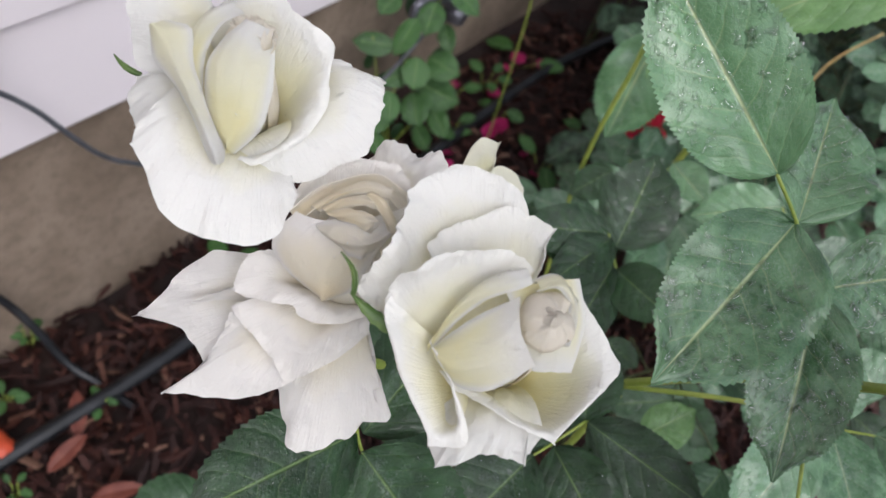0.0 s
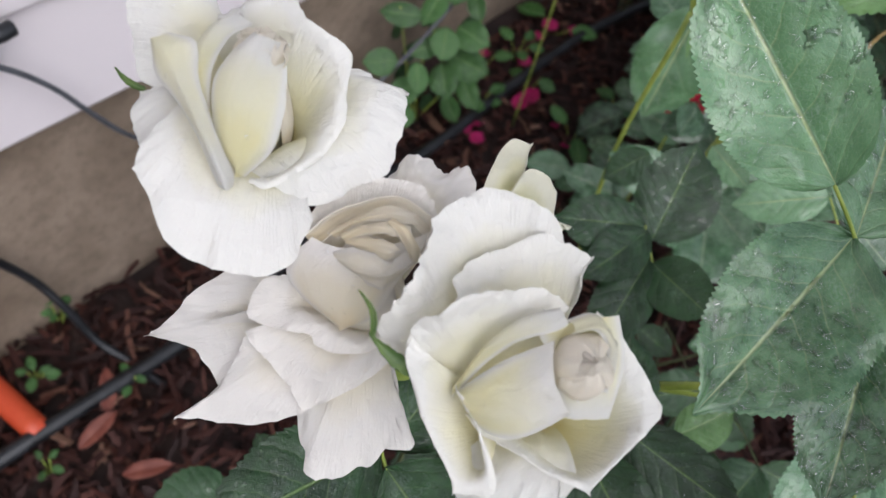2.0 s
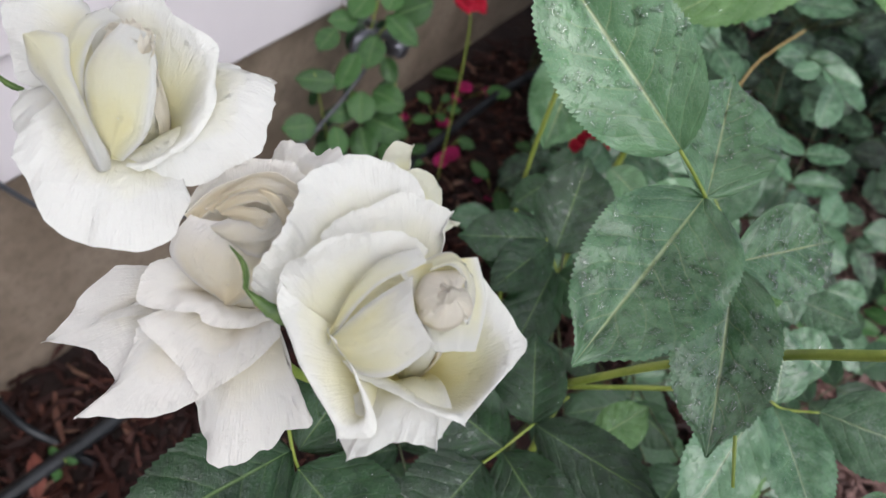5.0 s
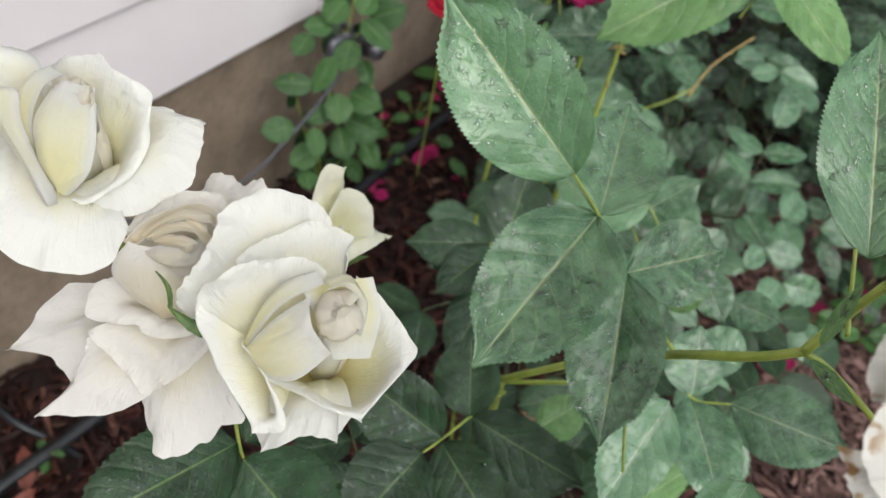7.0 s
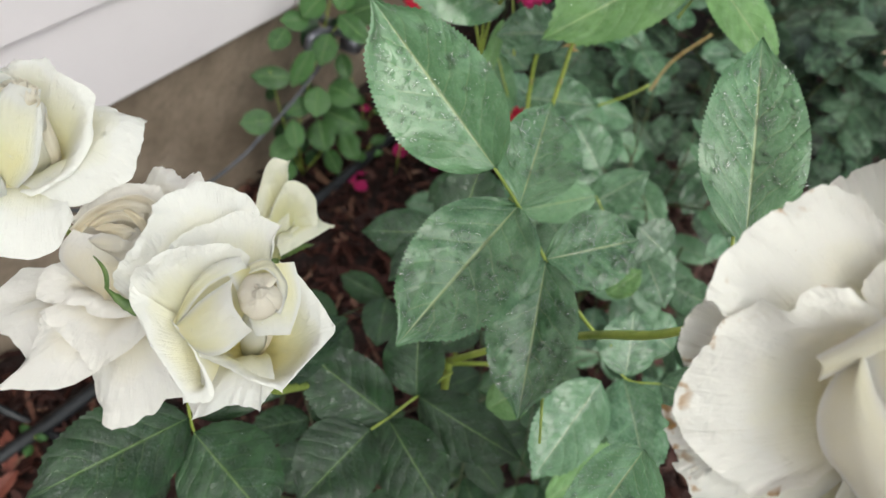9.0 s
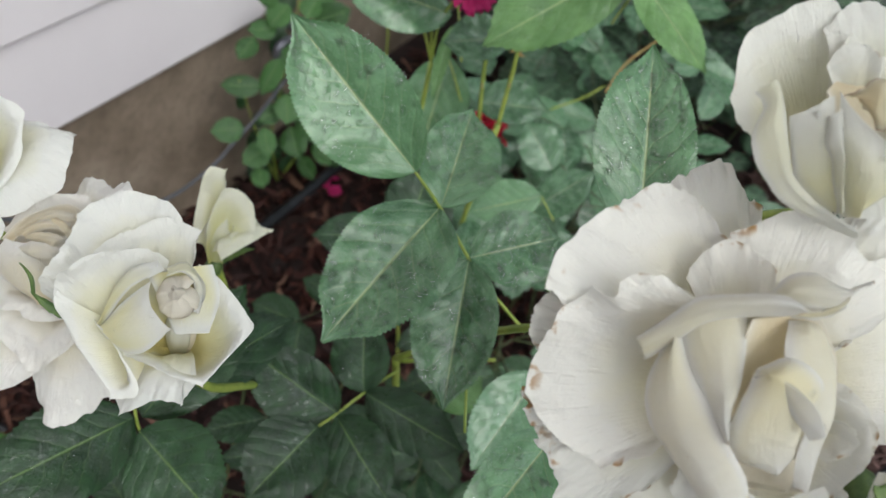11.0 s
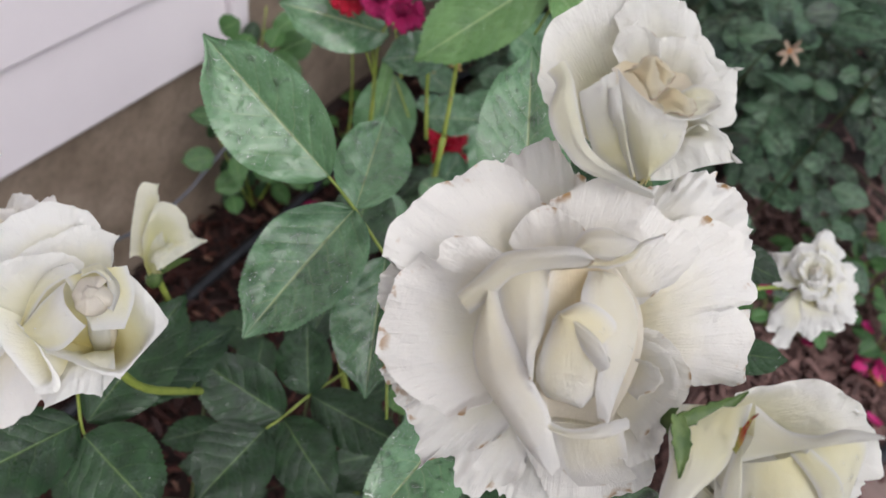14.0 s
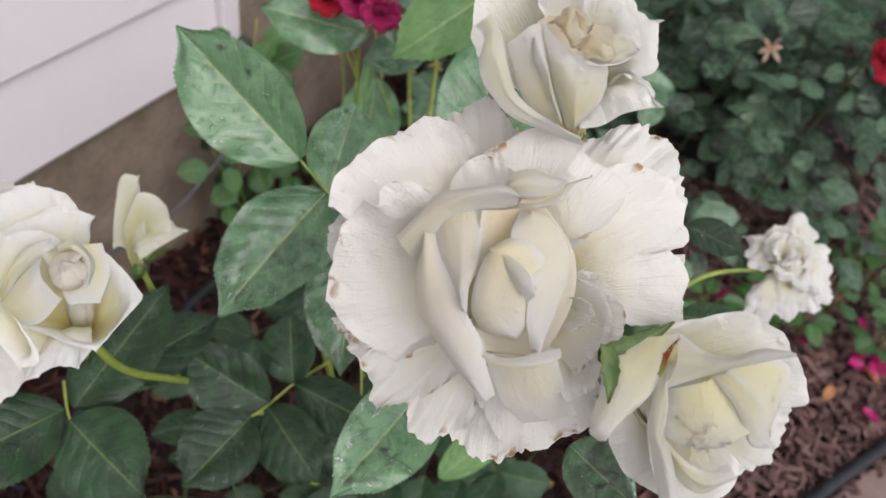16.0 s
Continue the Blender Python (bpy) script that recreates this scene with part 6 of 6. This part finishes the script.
laid("grey_cable", "thin grey cable slung along the wall to the tap", "cable",
     [on_wall(0.275, 0.04, 0.455), on_wall(0.311, 0.05, 0.425), on_wall(0.344, 0.05, 0.382), on_wall(0.373, 0.05, 0.333), on_wall(0.42, 0.05, 0.258), on_wall(0.474, 0.05, 0.206), on_wall(0.62, 0.06, 0.10), on_wall(0.74, 0.09, 0.09), on_wall(0.836, 0.10, 0.110), on_wall(0.888, 0.10, 0.130), on_wall(0.962, 0.10, 0.161), on_wall(1.048, 0.10, 0.215), on_wall(1.10, 0.08, 0.245)], 0.0037, CABLE, 8)
drop_pipe = tagged(new("wall_cable"), "thick black cable clipped upright to the siding", "cable")
drop_pipe.location = on_wall(0.285, 0.03, 0.44)
o = Vector(drop_pipe.location)
v, f = tube([on_wall(0.280, 0.03, 0.43) - o, on_wall(0.284, 0.04, 0.47) - o, on_wall(0.285, 0.04, 0.62) - o, on_wall(0.285, 0.035, 1.6) - o], 0.011, 12, 8)
under(new("sheath", mesh("sheath", v, f, RUBBER)), drop_pipe)
v, f = tube([on_wall(0.285, 0.012, 0.482) - o, on_wall(0.296, 0.045, 0.482) - o, on_wall(0.318, 0.045, 0.482) - o], 0.009, 10, 6)
under(new("clip", mesh("clip", v, f, RUBBER)), drop_pipe)

tap = tagged(new("garden_tap"), "dull grey metal garden tap with a round handle", "tap")
tap.location = on_wall(1.05, 0.0, 0.26)
o = Vector(tap.location)
v, f = tube([q - o for q in (on_wall(1.16, -0.01, 0.226), on_wall(1.16, 0.05, 0.226), on_wall(1.158, 0.074, 0.224), on_wall(1.15, 0.08, 0.236))], 0.009, 12, 8)
under(new("spout", mesh("spout", v, f, TAP)), tap)
v, f = tube([q - o for q in (on_wall(1.034, 0.08, 0.238), on_wall(1.038, 0.08, 0.272), on_wall(1.08, 0.08, 0.270), on_wall(1.128, 0.08, 0.245), on_wall(1.17, 0.08, 0.215))], 0.0085, 10, 6)
under(new("arm", mesh("arm", v, f, TAP)), tap)
bm = bmesh.new()
bmesh.ops.create_cone(bm, cap_ends=True, segments=20, radius1=0.024, radius2=0.018, depth=0.034)
for q in bm.verts:
    a = math.atan2(q.co.y, q.co.x)
    q.co.x *= 1 + 0.10 * math.cos(5 * a)
    q.co.y *= 1 + 0.10 * math.cos(5 * a)
bmesh.ops.transform(bm, matrix=Matrix.Translation(on_wall(1.178, 0.08, 0.197) - o) @ OUT.to_track_quat("Z", "Y").to_matrix().to_4x4(), verts=bm.verts)
part("handle", bm, TAP, tap, "round metal handle", True)

v, f = tube([(-0.62, 0.585, GROUND + 0.03), (-0.50, 0.515, GROUND + 0.026), (-0.392, 0.452, GROUND + 0.022)], 0.021, 14, 6, 0.92)
tagged(new("plastic_stake", mesh("plastic_stake", v, f, RED_PLASTIC)), "orange-red plastic stake lying in the mulch", "stake")
laid("edging", "black plastic lawn edging along the bed", "edging", [(0.55, 0.18, GROUND + 0.02), (1.2, 0.546, GROUND + 0.02), (1.417, 0.663, GROUND + 0.02), (2.6, 1.30, GROUND + 0.02)], 0.015, RUBBER)
bm = box((3.2, 1.6, 0.10), (0, 0, 0), 0.006)
bmesh.ops.transform(bm, matrix=Matrix.Translation((1.81, -0.055, GROUND - 0.035)) @ Matrix.Rotation(math.atan2(0.117, 0.217), 4, "Z"), verts=bm.verts)
tagged(part("pavement", bm, PAVING), "worn pinkish paving beside the bed", "paving", kind="structure")


# ---- small plants and fallen petals on the mulch ----
def weed(x, y, size, leaves, seed, material=LEAF_VINE, tall=0.02):
    rng = random.Random(seed)
    ob = tagged(new("weed"), "small green weed seedling in the mulch", "weed", "weeds in the mulch")
    ob.empty_display_size = 0.01
    ob.location = (x, y, GROUND)
    ORIGIN[0] = Vector((x, y, GROUND))
    for k in range(leaves):
        a = k * 2.4 + rng.uniform(-0.3, 0.3)
        out = Vector((math.cos(a), math.sin(a), 0))
        top = ORIGIN[0] + out * size * rng.uniform(0.2, 0.5) + Vector((0, 0, tall + rng.uniform(0.005, 0.03)))
        v, f = tube([Vector((0, 0, -0.01)), top - ORIGIN[0]], 0.001, 5, 3)
        s = new("stem", mesh("stem", v, f, STEM))
        s.parent = ob
        loose_leaf(ob, top, out + Vector((0, 0, rng.uniform(-0.3, 0.3))), Vector((0, -0.3, 1)), size * rng.uniform(0.7, 1.1), material, rng, "leaf")


for k, (x, y, s, n) in enumerate([(-0.441, 0.642, 0.022, 5), (-0.300, 0.560, 0.022, 5), (-0.436, 0.54, 0.024, 5), (-0.365, 0.405, 0.022, 4), (-0.50, 0.44, 0.03, 4), (0.185, 1.47, 0.045, 3), (0.262, 1.54, 0.055, 4), (0.298, 1.43, 0.05, 2), (0.345, 1.66, 0.09, 2), (0.19, 1.34, 0.045, 4), (0.50, 1.42, 0.06, 4), (-0.17, 0.83, 0.075, 4), (0.40, 1.30, 0.07, 4)]):
    weed(x, y, s, n, k, LEAF_VINE)
for k, (x, y) in enumerate([(1.32, 0.95), (1.42, 1.02), (1.48, 0.90), (1.30, 1.10), (1.56, 1.10), (1.40, 1.18), (0.98, 0.93), (1.10, 1.0), (1.50, 1.28), (1.62, 1.24), (1.58, 0.98), (1.66, 1.06), (1.24, 0.98), (1.53, 1.15), (1.70, 0.92)]):
    weed(x, y, 0.06, 6, 60 + k, LEAF_VINE, 0.05)


def fallen_petal(x, y, size, material, seed, label, height=0.02):
    rng = random.Random(seed)
    grid, uv = np.zeros((9, 11, 3)), np.zeros((9, 11, 2))
    for j in range(9):
        v = j / 8
        for i in range(11):
            u = i / 5 - 1
            w = math.sin(math.pi * (0.12 + 0.76 * v)) ** 0.6
            grid[j, i] = (u * w * size / 2, (v - 0.5) * size, size * (0.22 * u * u + 0.15 * (v - 0.5) ** 2 + 0.06 * math.sin(4 * u + seed)))
            uv[j, i] = (u, 0.4 + 0.5 * v)
    ob = new("fallen_petal", sheet_mesh("fallen_petal", grid, material, 0.0006, uv)[0])
    ob.matrix_world = pose(x, y, GROUND + height, rng.uniform(-30, 30), rng.uniform(-30, 30), rng.uniform(0, 360))
    tagged(ob, label, "petal", "fallen petals")


rng = random.Random(4)
for k in range(9):
    fallen_petal(rng.uniform(0.12, 0.42), rng.uniform(1.22, 1.75), rng.uniform(0.018, 0.03), PETAL_PINK, k, "magenta rose petal fallen on the mulch")
for k, (x, y) in enumerate([(0.288, 1.379), (0.275, 1.365), (0.30, 1.39), (0.19, 1.226), (0.28, 1.50), (0.335, 1.65)]):
    fallen_petal(x, y, 0.030 + 0.004 * (k % 3), PETAL_PINK, 30 + k, "magenta rose petal fallen on the mulch", 0.026)
for k, (x, y) in enumerate([(1.005, 0.881), (1.03, 0.87), (1.151, 1.032), (1.157, 1.025), (1.13, 1.04), (1.42, 0.86), (1.478, 0.86), (1.30, 0.90), (1.45, 1.12), (1.53, 1.02), (1.25, 1.05)]):
    fallen_petal(x, y, 0.034, PETAL_PINK, 50 + k, "magenta blossom petal caught on low leaves", 0.05)


for k, (x, y, turn) in enumerate([(-0.336, 0.44, 60), (-0.265, 0.415, 20), (-0.315, 0.50, 110)]):
    v, f = [], []
    grid, uv = leaf_grid((0, 0, 0), (0.075, 0, 0), 0.026, (0, 0, 1), 9, 18, 0.25, 0.1, 70 + k)
    ob = new("fallen_leaf", sheet_mesh("fallen_leaf", grid, DEAD_LEAF, 0.0008, uv)[0])
    ob.matrix_world = pose(x, y, GROUND + 0.02, 8, -10, turn)
    tagged(ob, "rust-red dead leaf lying on the mulch", "leaf", "dead leaves")


# ---- odds and ends in the bed ----
for k, (x, y) in enumerate([(1.416, 0.848), (1.474, 0.857), (1.461, 0.841), (1.386, 0.718), (1.488, 0.969), (0.998, 0.871), (1.313, 1.103)]):
    fallen_petal(x, y, 0.036, PETAL_MAGENTA, 80 + k, "bright magenta rose petal on the mulch", 0.03)
for k, (x, y) in enumerate([(1.304, 0.763), (1.456, 0.807), (0.671, 0.567)]):
    grid, uv = leaf_grid((0, 0, 0), (0.05, 0, 0), 0.024, (0, 0, 1), 9, 14, 0.3, 0.2, 90 + k)
    ob = new("fallen_leaf", sheet_mesh("fallen_leaf", grid, WOOD_CHIP, 0.001, uv)[0])
    ob.matrix_world = pose(x, y, GROUND + 0.022, 10, -8, 40 + 70 * k)
    tagged(ob, "curled orange dead leaf on the mulch", "leaf", "dead leaves")


def spent_flower(x, y, z):
    """Dried sepals round a withered core, on a thin stem down to the bush."""
    ob = tagged(new("spent_flower"), "withered beige flower head in the dark hedge", "flower")
    ob.location = (x, y, z)
    v, f = tube([Vector((0, 0, 0)), Vector((0.03, 0.12, -0.10)), Vector((0.08, 0.35, z * -1 + GROUND - 0.01))], 0.0018, 6, 6)
    under(new("stem", mesh("stem", v, f, OLD_CANE)), ob)
    bm = bmesh.new()
    bmesh.ops.create_icosphere(bm, subdivisions=2, radius=0.006)
    for q in bm.verts:
        q.co *= 1 + 0.3 * noise.noise(q.co * 300)
    part("core", bm, WOOD_CHIP, ob, "dry brown core", True)
    for k in range(6):
        a = k * 1.05 + 0.3
        tip = Vector((math.cos(a), -0.35, math.sin(a))) * (0.022 + 0.006 * (k % 3))
        grid, uv = leaf_grid((0, 0, 0), tip, 0.009, (0.1, -0.8, 0.5), 7, 10, 0.3, 0.25, 60 + k, False)
        under(new("dry_petal", sheet_mesh("dry_petal", grid, DRY_PETAL, 0.0006, uv)[0]), ob)


spent_flower(0.954, 0.987, 0.596)

plant_tag = tagged(new("plant_tag"), "weathered white plastic plant tag with a grey ring", "tag")
plant_tag.location = (0.537, 0.577, GROUND)
bm = box((0.030, 0.004, 0.075), (0, 0, 0.032), 0.0015)
for q in bm.verts:
    q.co.y += 8 * q.co.x * q.co.x
bmesh.ops.rotate(bm, cent=(0, 0, 0), matrix=Matrix.Rotation(-0.5, 3, "X") @ Matrix.Rotation(0.4, 3, "Y"), verts=bm.verts)
part("plate", bm, TAG_WHITE, plant_tag)
ring = [Vector((0.028 + 0.016 * math.cos(a), 0.026, 0.068 + 0.022 * math.sin(a))) for a in (0, 0.8, 1.6, 2.4, 3.2, 4.0, 4.8, 5.6, 6.28)]
v, f = tube(ring, 0.0035, 8, 6)
under(new("ring", mesh("ring", v, f, GREY_WALL)), plant_tag)
